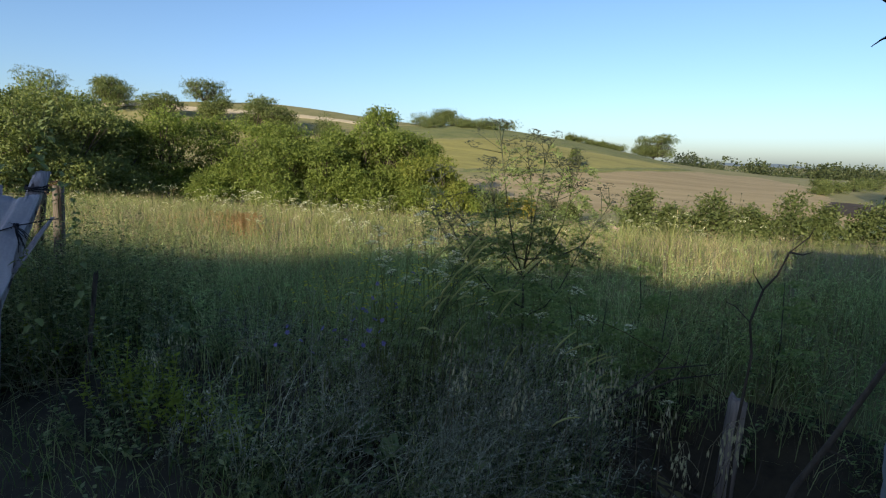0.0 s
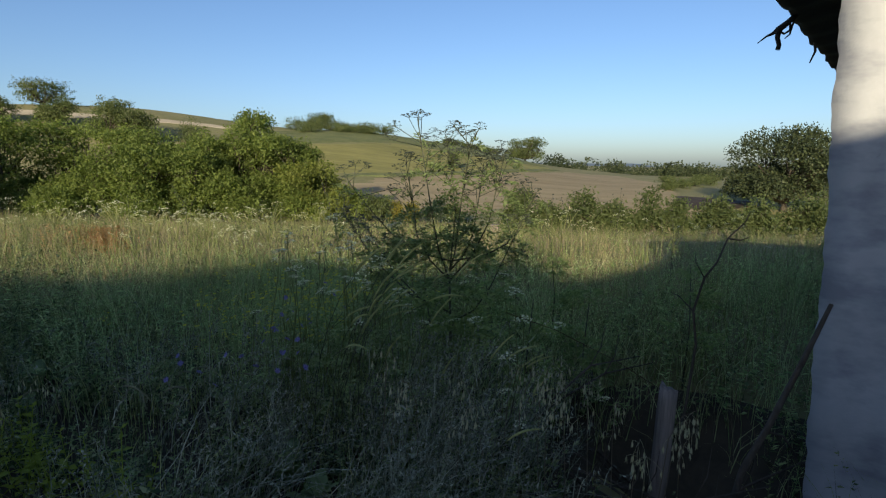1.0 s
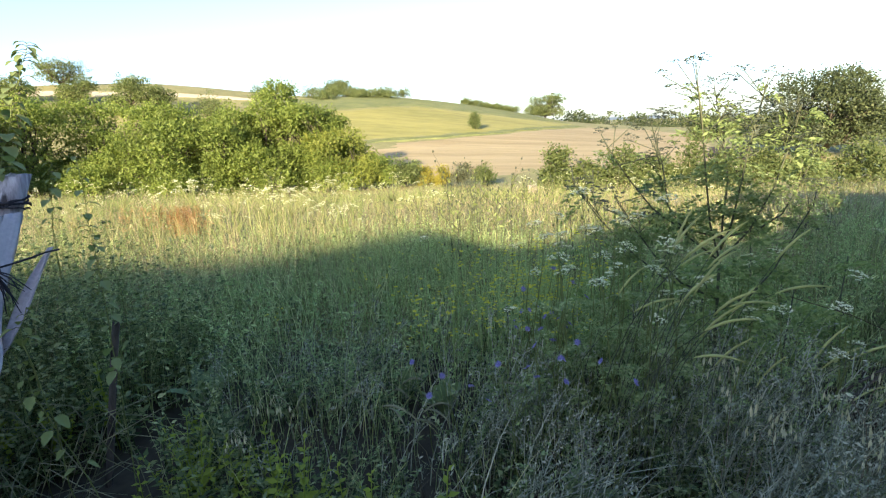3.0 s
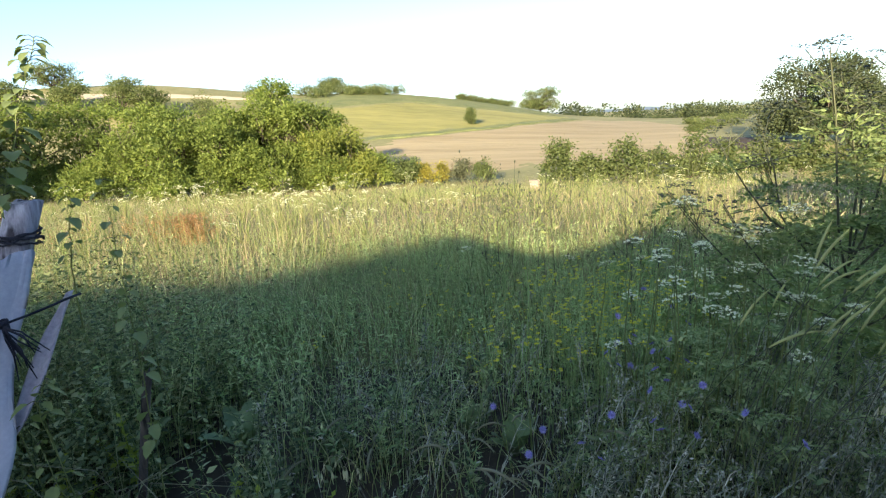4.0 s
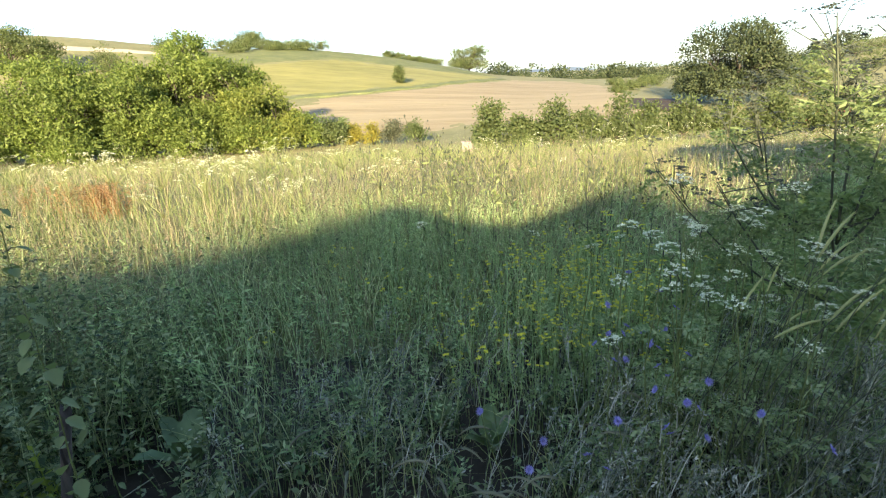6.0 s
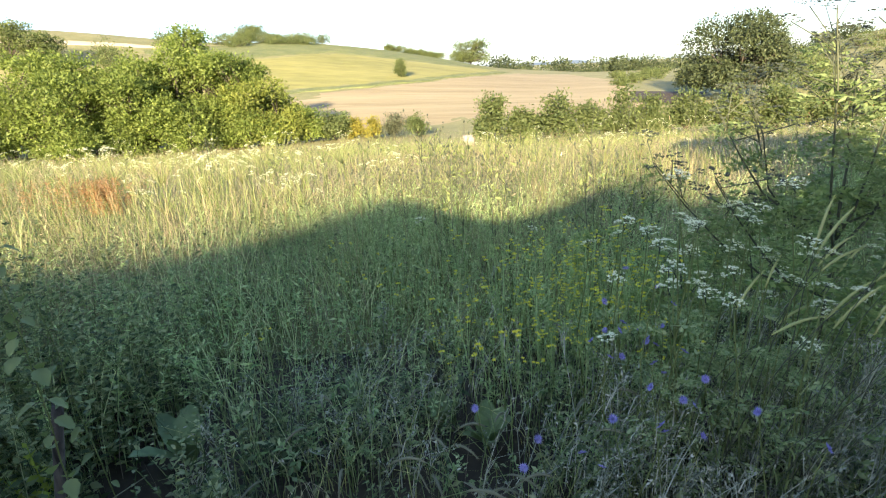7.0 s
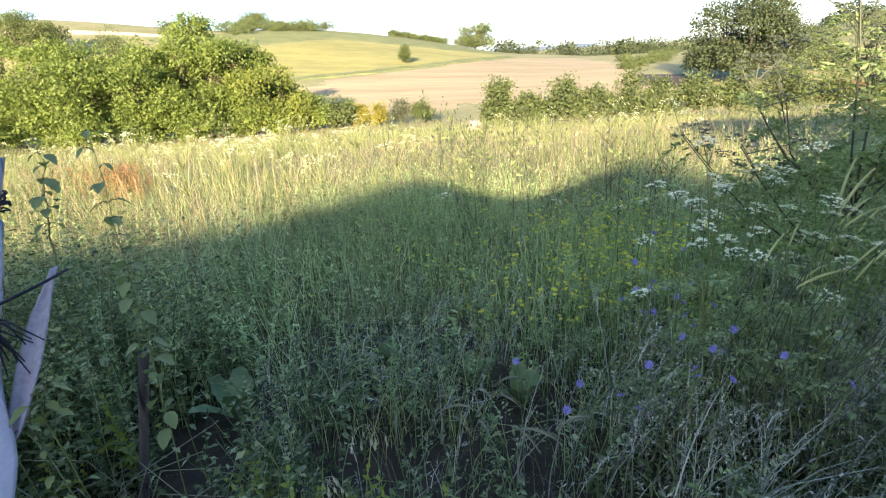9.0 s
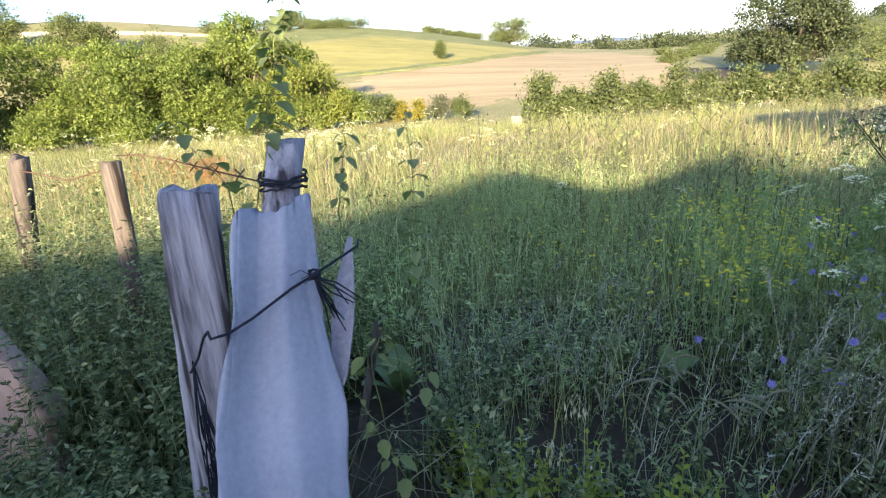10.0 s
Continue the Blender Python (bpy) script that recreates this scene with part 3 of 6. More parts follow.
def clear(x, y):
    """True outside the bare hollow by the shed and the room that the dock plants take."""
    ok = ((x - 2.72) / 0.62) ** 2 + ((y - 2.25) / 0.72) ** 2 > 0.85 + 0.4 * np.sin(x * 17 + 2 * np.sin(y * 9)) * np.sin(y * 21)
    chance = np.abs(np.sin(x * 91.7 + y * 57.3) * 437.58) % 1.0
    ok = ok & ((chance > 0.62) | (x < -0.56) | (x > 0.7) | (y > 1.95))
    ok = ok & ((chance > 0.55) | (np.hypot((x - 0.05) / 0.5, (y - 2.0) / 0.32) > 1))
    ok = ok & (((x + 0.77) / 0.34) ** 2 + ((y - 1.66) / 0.46) ** 2 > 0.85 + 0.3 * np.sin(x * 31) * np.sin(y * 23))
    for cx, cy, q in DOCKS:
        ok = ok & (np.hypot(x - cx, (y - cy + 0.12) * 0.8) > q * 0.7)
    return ok


def clumped(x, y, tall, r, size=0.5):
    """Plants gathered in uneven clumps, tall in their middle, with gaps between them."""
    c = 0.6 * patchy(x, y, size, 20) + 0.4 * patchy(x, y, size * 2.6, 21)
    return tall * (0.45 + 1.1 * c), r.uniform(size=len(x)) < 0.08 + 1.9 * c ** 1.6


def stand(name, x, y, tall, lean, width, mat, label, seg=3, r=mr, heads=0.0, clump=0.0):
    ok = clear(x, y)
    if clump:
        tall, stay = clumped(x, y, tall, r, clump)
        ok = ok & stay
    x, y, tall, lean = x[ok], y[ok], tall[ok], lean[ok]
    width = np.broadcast_to(width, len(ok))[ok]
    b = np.stack([x, y, height(x, y) - 0.02], 1)
    v = [ribbons(b, tall, lean, width, seg, r=r)]
    if heads:
        tip = b + np.stack([lean[:, 0], lean[:, 1], tall - 0.35 * np.hypot(*lean.T)], 1)
        ax = unit(np.stack([lean[:, 0] * 1.5, lean[:, 1] * 1.5, tall * 0.5], 1))
        sel = r.uniform(size=len(x)) < 0.22
        hl = heads * r.uniform(0.6, 1.3, sel.sum())
        v.append(leaves(tip[sel] - ax[sel] * hl[:, None] * 0.5, ax[sel] + r.normal(size=(sel.sum(), 3)) * 0.35, hl, np.maximum(hl * 0.13, 0.0007 * y[sel]), r))
    return tagged(part(name, joined(v), mat), label, "grass", kind="stuff")


def leaning(n, amount, r):
    a = r.uniform(0, math.tau, n)
    return np.stack([np.cos(a), np.sin(a)], 1) * (amount * r.uniform(0.2, 1, n))[:, None]


def flecks(name, x, y, low, high, size, mat, label, r=mr):
    """Loose seed panicles and small leaflets at the tops of the stand."""
    ok = clear(x, y)
    x, y, size = x[ok], y[ok], size[ok]
    n = len(x)
    k = 4
    z = height(x, y) + r.uniform(low, high, n)
    c = np.stack([x, y, z], 1)
    at = (c[:, None] + r.normal(size=(n, k, 3)) * (size * 1.9)[:, None, None]).reshape(-1, 3)
    s = np.repeat(size, k) * r.uniform(0.6, 1.3, n * k)
    lf = leaves(at, r.normal(size=(n * k, 3)), s * 0.85, s * 0.24, r, np.array([0, -0.7, 0.7]))
    return tagged(part(name, lf, mat), label, "grass", kind="stuff")

# ---- buildings ----
def box(x0, x1, y0, y1, z0, z1):
    v = [(x, y, z) for z in (z0, z1) for y in (y0, y1) for x in (x0, x1)]
    return np.array(v, float), np.array([[0, 2, 3, 1], [4, 5, 7, 6], [0, 1, 5, 4], [2, 6, 7, 3], [0, 4, 6, 2], [1, 3, 7, 5]])


def prism(outline, y0, y1):
    """A solid with this outline in x and z, from y0 to y1."""
    n = len(outline)
    v = [(x, y, z) for y in (y0, y1) for x, z in outline]
    me = bpy.data.meshes.new("solid")
    me.from_pydata(v, [], [list(range(n)), list(range(n, 2 * n))[::-1]] + [[i, i + n, (i + 1) % n + n, (i + 1) % n] for i in range(n)])
    bm = bmesh.new()
    bm.from_mesh(me)
    bmesh.ops.recalc_face_normals(bm, faces=bm.faces)
    bm.to_mesh(me)
    bm.free()
    return me


def solid(name, me, mat, parent):
    me.materials.append(mat)
    ob = new(name, me)
    ob.parent = parent
    return ob


# low farm buildings out of view, added with a roofline that shades the grass
barn = thing("farm_building", (0, 0, 0), "unseen mud-walled farm building with uneven roofs shaped to cast shade", "building")
# roofline fitted to the edge of the shadow on the grass
EAVES = [(-4.2, 2.2), (-3.4, 2.27), (-2.85, 2.34), (-2.5, 2.44), (-2.2, 2.59), (-2.0, 2.74), (-1.8, 2.83), (-1.6, 2.82), (-1.4, 2.77), (-1.0, 2.63), (-0.7, 2.57), (-0.5, 2.575), (-0.2, 2.66), (0.3, 2.82), (0.55, 2.86), (0.8, 2.74), (1.05, 2.6), (1.4, 2.64), (1.86, 2.82), (2.12, 2.95), (3.2, 3.06)]
solid("wall", prism([(-3.9, -0.3), (3.2, -0.3)] + [(x, z - 0.12) for x, z in EAVES[:0:-1]] + [(-3.9, 2.1)], -8, -3.2), M_MUD, barn)
for low, high in ((0, 10), (10, 16), (16, 20)):
    line = EAVES[low:high + 1]
    solid("roof", prism([(x, z - 0.115) for x, z in line] + line[::-1], -8.2, -3.0), M_TILE, barn)
solid("wall", prism([(3.21, -0.3), (9.5, -0.3), (9.5, 3.2), (6.4, 4.1), (3.21, 3.2)], -9, -3.2), M_MUD, barn)
solid("roof", prism([(3.21, 3.2), (3.21, 3.34), (6.4, 4.26), (9.8, 3.3), (9.8, 3.14), (6.4, 4.1)], -9.2, -3.0), M_TILE, barn)

# unseen blades on the roof edge, added to soften the shadow it casts
rr = np.random.default_rng(77)
wx = np.concatenate([rr.uniform(-4.2, -2.15, 520), rr.uniform(-2.15, 0.5, 160)])
wh = np.concatenate([rr.uniform(0.03, 0.34, 520) * rr.uniform(0.4, 1.0, 520), rr.uniform(0.02, 0.12, 160)])
wt = np.interp(wx, [e[0] for e in EAVES], [e[1] for e in EAVES]) - 0.02
shadow_fringe = ribbons(np.stack([wx, rr.uniform(-3.6, -3.05, 680), wt], 1), wh, leaning(680, 0.5, rr) * wh[:, None], 0.022, 3, r=rr)
tagged(part("shadow_fringe", shadow_fringe, L_STRAW), "unseen dry blades added along a roof edge to fray its shadow", "weeds", kind="stuff")

# whitewashed shed beside the fence; its front turns away from the view by thirty-five degrees
SHED = Matrix.Translation((3.28, 2.13, 0)) @ pose(0, 0, 0, 0, 0, -34.8)
shed = thing("shed", SHED, "whitewashed shed with peeling stained plaster and ragged eaves", "shed")
# front wall: x to its side, y back
n_x, n_z = 40, 60
wx, wz = np.meshgrid(np.linspace(0, 3.0, n_x) ** 1.0, np.linspace(-0.5, 2.2, n_z), indexing="ij")
chip = 0.003 * np.sin(wz * 9) + 0.004 * np.sin(wz * 23 + 1) + 0.003 * np.sin(wz * 61) + 0.015 * (1 - smooth(0.72, 0.8, wz)) + 0.02 + 0.045 * wz
fx = wx - chip * np.clip(1 - wx / 0.15, 0, 1)
fy = 0.008 * np.sin(wx * 7 + 2 * np.sin(wz * 3)) + 0.006 * np.sin(wz * 11 + wx * 5) - 0.02 * smooth(0.1, 0, wx) * 0
front = np.stack([fx, fy, wz], -1)
back = np.stack([np.maximum(fx, 0.0), fy + 0.35, wz], -1)


def sheet_faces(a, b, flip=False):
    i, j = np.meshgrid(np.arange(a - 1), np.arange(b - 1), indexing="ij")
    f = np.stack([i * b + j, (i + 1) * b + j, (i + 1) * b + j + 1, i * b + j + 1], -1).reshape(-1, 4)
    return f[:, ::-1] if flip else f


def thick(front, back):
    """A closed slab between two grids of points."""
    a, b = front.shape[:2]
    f1, f2 = sheet_faces(a, b), sheet_faces(a, b, True) + a * b
    idx = np.arange(a * b).reshape(a, b)
    loop = np.concatenate([idx[0, :-1], idx[:-1, -1], idx[-1, :0:-1], idx[:0:-1, 0]])
    nxt = np.roll(loop, -1)
    side = np.stack([loop, nxt, nxt + a * b, loop + a * b], 1)
    return np.concatenate([front.reshape(-1, 3), back.reshape(-1, 3)]), np.concatenate([f1, f2, side])


part("front_wall", thick(front, back), M_WALL, shed, "patchy whitewashed plaster wall")
side = np.stack([0.02 + 0 * wx, wx * 1.2 + 0.36, wz], -1)
part("side_wall", thick(side, side + np.array([0.3, 0, 0])), M_WALL, shed)
part("rear_wall", box(0.03, 3.0, 3.97, 4.25, -0.5, 2.19), M_WALL, shed)
part("end_wall", box(2.72, 3.0, 0.36, 3.96, -0.5, 2.19), M_WALL, shed)
ra, rb = np.meshgrid(np.linspace(0, 1, 70), np.linspace(0, 1, 90), indexing="ij")
rx, ry = -0.44 + ra * 3.8, -0.2 + rb * 4.8
er = np.random.default_rng(3)
rag_l = np.convolve(er.normal(size=98), [1 / 9] * 9, "valid") * 0.02 + 0.006 * np.sin(np.linspace(0, 40, 90))
rag_f = np.convolve(er.normal(size=74), [0.2] * 5, "valid") * 0.05
rx = rx + rag_l[None, :] * np.clip(1 - ra * 12, 0, 1)
ry = ry + rag_f[:, None] * np.clip(1 - rb * 12, 0, 1)
rz = 2.215 + 0.16 * ra + 0.01 * np.sin(rx * 21) + 0.008 * np.sin(ry * 17)
under = np.stack([rx, ry, rz], -1)
part("roof", thick(under, under + np.array([0, 0, 0.09])), M_ROOFWOOD, shed, "dark rotten roof boards with a ragged edge")
for k in range(9):
    yy = -0.1 + 0.5 * k
    part("rafter", tube([(0.0, yy, 2.175), (1.2, yy + 0.02, 2.22), (2.95, yy, 2.29)], 0.03, 6), M_ROOFWOOD, shed)
# scrap of rotten cloth and twigs hanging from the eaves
scrap = thing("hanging_scrap", SHED @ Matrix.Translation((-0.43, 0.9, 2.2)), "dark rotten scrap of cloth hanging from eaves", "scrap")
part("cloth", joined([tube([(0.03, 0, 0.02), (-0.01, 0, -0.02), (-0.05, 0.0, -0.05), (-0.055, 0.01, -0.09), (-0.045, 0.02, -0.13), (-0.05, 0.02, -0.155)], [0.012, 0.016, 0.02, 0.013, 0.012, 0.013], 7), tube([(-0.04, 0, -0.04), (-0.08, 0.01, -0.065), (-0.11, 0, -0.08), (-0.15, 0, -0.11)], [0.016, 0.009, 0.005, 0.002], 6), tube([(0.0, 0, -0.02), (0.005, 0, -0.06), (-0.025, 0.01, -0.075), (-0.05, 0.01, -0.055)], [0.006, 0.007, 0.006, 0.006], 6)]), M_ROOFWOOD, scrap)
part("twig", tube([(0.02, 0.0, 0.0), (0.0, 0.02, -0.08), (-0.02, 0.01, -0.1)], [0.006, 0.005, 0.003], 5), M_BARK, scrap)
strand = thing("hanging_twig", SHED @ Matrix.Translation((-0.42, 1.7, 2.2)), "thin dark twig hanging from the eaves", "twig")
part("twig", tube([(0, 0, 0.02), (0.01, 0, -0.05), (-0.015, 0, -0.12)], [0.01, 0.008, 0.004], 5), M_BARK, strand)

# small far house with a red roof, half hidden below the meadow
far_house = thing("house", (37.5, 53, ground_z(37.5, 53)), "small distant house with an orange tiled roof", "house")
part("wall", box(-3, 3, -2, 2, -0.3, 2.3), M_WALL, far_house)
solid("roof", prism([(-3.5, 2.25), (-3.5, 2.4), (0, 3.7), (3.5, 2.4), (3.5, 2.25), (0, 3.5)], -2.4, 2.4), M_TILE, far_house)
crate = thing("beehive", (1.65, 33.2, ground_z(1.65, 33.2)), "small faded pinkish box standing among bushes", "box")
part("body", box(-0.3, 0.3, -0.25, 0.25, 0.02, 0.55), M_PAINT, crate)
part("lid", box(-0.33, 0.33, -0.28, 0.28, 0.55, 0.61), M_PAINT, crate)

# ---- fence ----
def rough_post(w, d, z0, z1, seed, top=(0, 0), notch=0.02, sides=12, rows=16):
    """A split, weathered post: a rod with grooves along it and a broken top, leaning towards its top."""
    r = np.random.default_rng(seed)
    ang = np.arange(sides) / sides * math.tau
    groove = 1 + r.normal(size=sides) * 0.04
    v = []
    for k in range(rows + 1):
        s = k / rows
        rad = groove * (1 + r.normal(size=sides) * 0.012) * (1.0 - 0.06 * s)
        sq = 1 / np.maximum(np.abs(np.cos(ang)), np.abs(np.sin(ang))) ** 0.6
        zz = z0 + (z1 - z0) * s + (r.normal(size=sides) * notch if k == rows else 0)
        v.append(np.stack([top[0] * s + np.cos(ang) * rad * sq * w / 2, top[1] * s + np.sin(ang) * rad * sq * d / 2, zz + 0 * ang], 1))
    v = np.concatenate(v)
    f = [[i * sides + j, i * sides + (j + 1) % sides, (i + 1) * sides + (j + 1) % sides, (i + 1) * sides + j] for i in range(rows) for j in range(sides)]
    e = len(v)
    m = rows * sides
    v = np.concatenate([v, [[top[0], top[1], z1]]])
    f += [[e, m + j, m + (j + 1) % sides, m + (j + 2) % sides] for j in range(0, sides, 2)]
    return v, np.array(f)


def post(at, w, d, tall, seed, label, top=(0, 0), turn=0, notch=0.015, name="fence_post", mat=None):
    ob = thing(name, Matrix.Translation((at[0], at[1], 0)) @ pose(0, 0, 0, 0, 0, turn), label, "fence post", "posts of the old fence")
    part("timber", rough_post(w, d, ground_z(*at) - 0.25, tall, seed, top, notch), mat or M_POST, ob)
    return ob


main_post = post((-1.04, 1.17), 0.088, 0.07, 1.31, 1, "grey weathered fence post bound with black twine", top=(0.235, 0.545), turn=0, notch=0.006)
post((-1.135, 1.5), 0.145, 0.045, 1.23, 2, "grey split plank leaning beside a fence post", top=(0.14, 0.07), turn=4, name="fence_plank", notch=0.006)
post((-1.99, 2.575), 0.085, 0.07, 1.155, 3, "short weathered fence post with barbed wire", top=(0.12, 0), notch=0.004, mat=M_SUNPOST)
post((-2.95, 3.0), 0.095, 0.09, 1.13, 4, "old cracked fence post in sunlight", top=(0.3, 0.0), notch=0.012, mat=M_SUNPOST)
post((2.72, 2.45), 0.09, 0.08, 0.32, 5, "short rotten fence post in deep shade", top=(0.03, 0), notch=0.012, mat=M_OLDPOST)
post((-0.93, 1.91), 0.026, 0.022, 0.74, 6, "thin purplish-grey stake leaning among weeds", top=(0.255, -0.04), turn=0, notch=0.012, name="stake", mat=M_SUNPOST)


def coil(centre, rx, ry, turns, rise, rad, seed):
    r = np.random.default_rng(seed)
    a = np.linspace(0, turns * math.tau, int(22 * turns))
    p = np.stack([centre[0] + rx * np.cos(a), centre[1] + ry * np.sin(a), centre[2] + rise * np.sin(a * 0.5 + 0.6) + r.normal(size=len(a)) * 0.0025], 1)
    return tube(p, rad, 5)


part("twine", coil((0.222, 0.517, 1.225), 0.056, 0.047, 4, 0.014, 0.003, 1), M_ROPE, main_post, "black twine wound round the post")
part("twine", coil((0.22, 0.513, 1.212), 0.056, 0.047, 3, 0.018, 0.0022, 2), M_ROPE, main_post, "black twine wound round the post")

# torn corrugated sheet tied to the post
sheet = thing("corrugated_sheet", (0, 0, 0), "torn grey corrugated cement sheet tied to a post", "sheet")
su, sv = np.meshgrid(np.linspace(0, 1, 26), np.linspace(0, 1, 40), indexing="ij")
EDGE_Z = [0, 0.34, 0.51, 0.6, 0.68, 0.76, 0.85, 0.93, 1]
left = np.stack([np.interp(sv[0], EDGE_Z, [-0.83, -0.84, -0.852, -0.868, -0.888, -0.878, -0.868, -0.876, -0.883]), np.interp(sv[0], EDGE_Z, [0.88, 1.03, 1.15, 1.21, 1.27, 1.335, 1.4, 1.465, 1.53])], -1)
right = np.stack([np.interp(sv[0], EDGE_Z, [-0.6, -0.61, -0.628, -0.645, -0.66, -0.684, -0.721, -0.727, -0.743]), np.interp(sv[0], EDGE_Z, [0.97, 1.12, 1.24, 1.32, 1.385, 1.435, 1.5, 1.575, 1.63])], -1)
tear = np.interp(su[:, -1], [0, 0.06, 0.14, 0.3, 0.45, 0.65, 0.85, 0.95, 1], [-0.012, 0.006, 0.006, -0.014, -0.016, -0.004, 0.008, 0.012, -0.006]) + 0.003 * np.sin(su[:, -1] * 33)
top_z = 1.185 + tear
sz = 0.0 + sv * top_z[:, None]
sxy = left[None] * (1 - su[..., None]) + right[None] * su[..., None]
wave = 0.019 * np.sin(su * math.tau * 1.45 + 2.2)
tear_x = 0.006 * np.sin(sv * 31) * ((su < 0.02) | (su > 0.98))
sp = np.stack([sxy[..., 0] + tear_x + wave * 0.35, sxy[..., 1] - wave, sz], -1)
part("panel", thick(sp, sp + np.array([0.004, 0.007, 0])), M_SHEET, sheet, shade=True)
flap = thing("sheet_scrap", (0, 0, 0), "pointed scrap of grey sheet tied beside the post", "sheet")
fu, fv = np.meshgrid(np.linspace(0, 1, 10), np.linspace(0, 1, 24), indexing="ij")
fl = np.interp(fv[0], [0, 0.15, 0.5, 0.72, 0.88, 1.0], [-0.695, -0.695, -0.7, -0.695, -0.68, -0.672])
fr = np.interp(fv[0], [0, 0.2, 0.5, 0.8, 1.0], [-0.685, -0.655, -0.645, -0.65, -0.658])
fz = 0.77 + fv * 0.31
fp = np.stack([fl[None] * (1 - fu) + fr[None] * fu, 1.39 + fv * 0.25 + 0.012 * np.sin(fu * 4), fz], -1)
part("panel", thick(fp, fp + np.array([0.0, 0.006, 0])), M_SCRAP, flap, shade=True)
pr0 = np.random.default_rng(61)
twine = thing("twine", (0, 0, 0), "black twine knotted round sheet and post", "twine")
part("band", tube([(-0.93, 1.41, 0.965), (-0.9, 1.365, 0.972), (-0.86, 1.36, 0.985), (-0.82, 1.395, 1.0), (-0.76, 1.465, 1.03), (-0.712, 1.5, 1.05), (-0.69, 1.535, 1.056), (-0.66, 1.575, 1.066), (-0.638, 1.6, 1.075), (-0.65, 1.66, 1.07)], 0.003, 6), M_ROPE, twine)
part("band", tube([(-0.93, 1.41, 0.965), (-0.955, 1.43, 0.94), (-0.99, 1.45, 0.88), (-1.02, 1.455, 0.84)], 0.003, 6), M_ROPE, twine)
knot_at = np.array([-0.712, 1.488, 1.05])
part("knot", joined([tube([(-0.725, 1.49, 1.042), (-0.712, 1.486, 1.05), (-0.7, 1.496, 1.056)], [0.004, 0.009, 0.004], 8)] + [coil((-0.712, 1.492, 1.05), 0.011, 0.009, 2, 0.008, 0.0024, 9 + k) for k in range(3)]), M_ROPE, twine)
for k in range(13):
    end = np.array([pr0.uniform(0.02, 0.1), pr0.uniform(-0.012, 0.012), -pr0.uniform(0.05, 0.14)]) if k < 10 else np.array([-pr0.uniform(0.02, 0.05), -0.006, pr0.uniform(-0.02, 0.015)])
    mid = end * 0.5 + pr0.normal(size=3) * 0.006
    part("loose_end", tube([knot_at, knot_at + mid * 0.5 + (0, -0.004, 0), knot_at + mid, knot_at + end], [0.0026, 0.0024, 0.0022, 0.0012] if k < 10 else [0.0014, 0.0012, 0.001, 0.0007], 5), M_ROPE, twine)
for k in range(30):
    w = np.cumsum(pr0.normal(size=(9, 2)) * 0.009, 0)
    w -= w[:1]
    zz = np.linspace(0.86 - 0.4 * pr0.uniform(0, 1) * (k > 5), 0.1 + 0.15 * pr0.uniform(0, 1), 9)
    s = (0.86 - zz) / 0.7
    part("strand", tube(np.stack([-1.02 + pr0.uniform(0, 0.065) * s + w[:, 0], 1.472 - 0.11 * s + w[:, 1] * 0.5, zz], 1), 0.0019, 4), M_ROPE, twine)

wire = thing("barbed_wire", (0, 0, 0), "rusty barbed wire strung between fence posts", "wire")
wp = np.array([(-0.875, 1.74, 1.2), (-1.1, 1.93, 1.205), (-1.35, 2.13, 1.215), (-1.6, 2.36, 1.205), (-1.82, 2.55, 1.18)])
part("strand", tube(wp, 0.0024, 5), M_WIRE, wire)
part("strand", tube([(-1.92, 2.6, 1.12), (-2.2, 2.72, 1.06), (-2.45, 2.9, 1.06), (-2.66, 2.98, 1.08)], 0.003, 5), M_WIRE, wire)
part("strand", tube([(1.95, 2.5, 0.66), (2.2, 2.5, 0.58), (2.5, 2.48, 0.44), (2.74, 2.45, 0.3)], 0.0017, 5), M_WIRE, wire)
for k in range(1, 8):
    c = wp[0] + (wp[-1] - wp[0]) * k / 8 + np.array([0, 0, 0.012])
    part("barb", joined([tube([c + (-0.012, 0, 0.014), c, c + (0.012, 0.0, -0.014)], 0.0018, 4), tube([c + (0.012, 0.006, 0.014), c, c + (-0.012, -0.006, -0.014)], 0.0018, 4)]), M_WIRE, wire)
slab = thing("stone_slab", (-1.83, 1.84, -0.05), "tilted pinkish stone slab among weeds", "stone")
bl_u, bl_v = np.meshgrid(np.linspace(0, 1, 14), np.linspace(0, 1, 14), indexing="ij")
bl = np.stack([-0.4 + bl_u * 0.37 + 0.012 * np.sin(bl_v * 17), 0.015 * np.sin(bl_u * 5) + 0.08 * bl_v, bl_v * (0.88 - 0.36 * bl_u ** 2.2 + 0.012 * np.sin(bl_u * 23))], -1)
part("stone", thick(bl, bl + np.array([0.0, 0.07, 0])), M_STONE, slab)

# bare dead stems on the right
dz = ground_z(2.64, 1.9)
dead = thing("dead_sapling", (2.64, 1.9, dz), "bare crooked dead sapling among dark weeds", "sapling")
part("stem", tube([(0, 0, -0.1), (0.0, 0.01, 0.4 - dz), (0.02, 0, 0.73 - dz), (0.0, 0, 0.86 - dz), (0.03, 0, 0.99 - dz), (0.07, 0, 1.05 - dz), (0.1, 0, 1.14 - dz), (0.155, 0, 1.2 - dz), (0.17, 0, 1.24 - dz)], [0.007, 0.006, 0.005, 0.0046, 0.0042, 0.0036, 0.003, 0.002, 0.001], 6), M_BARK, dead)
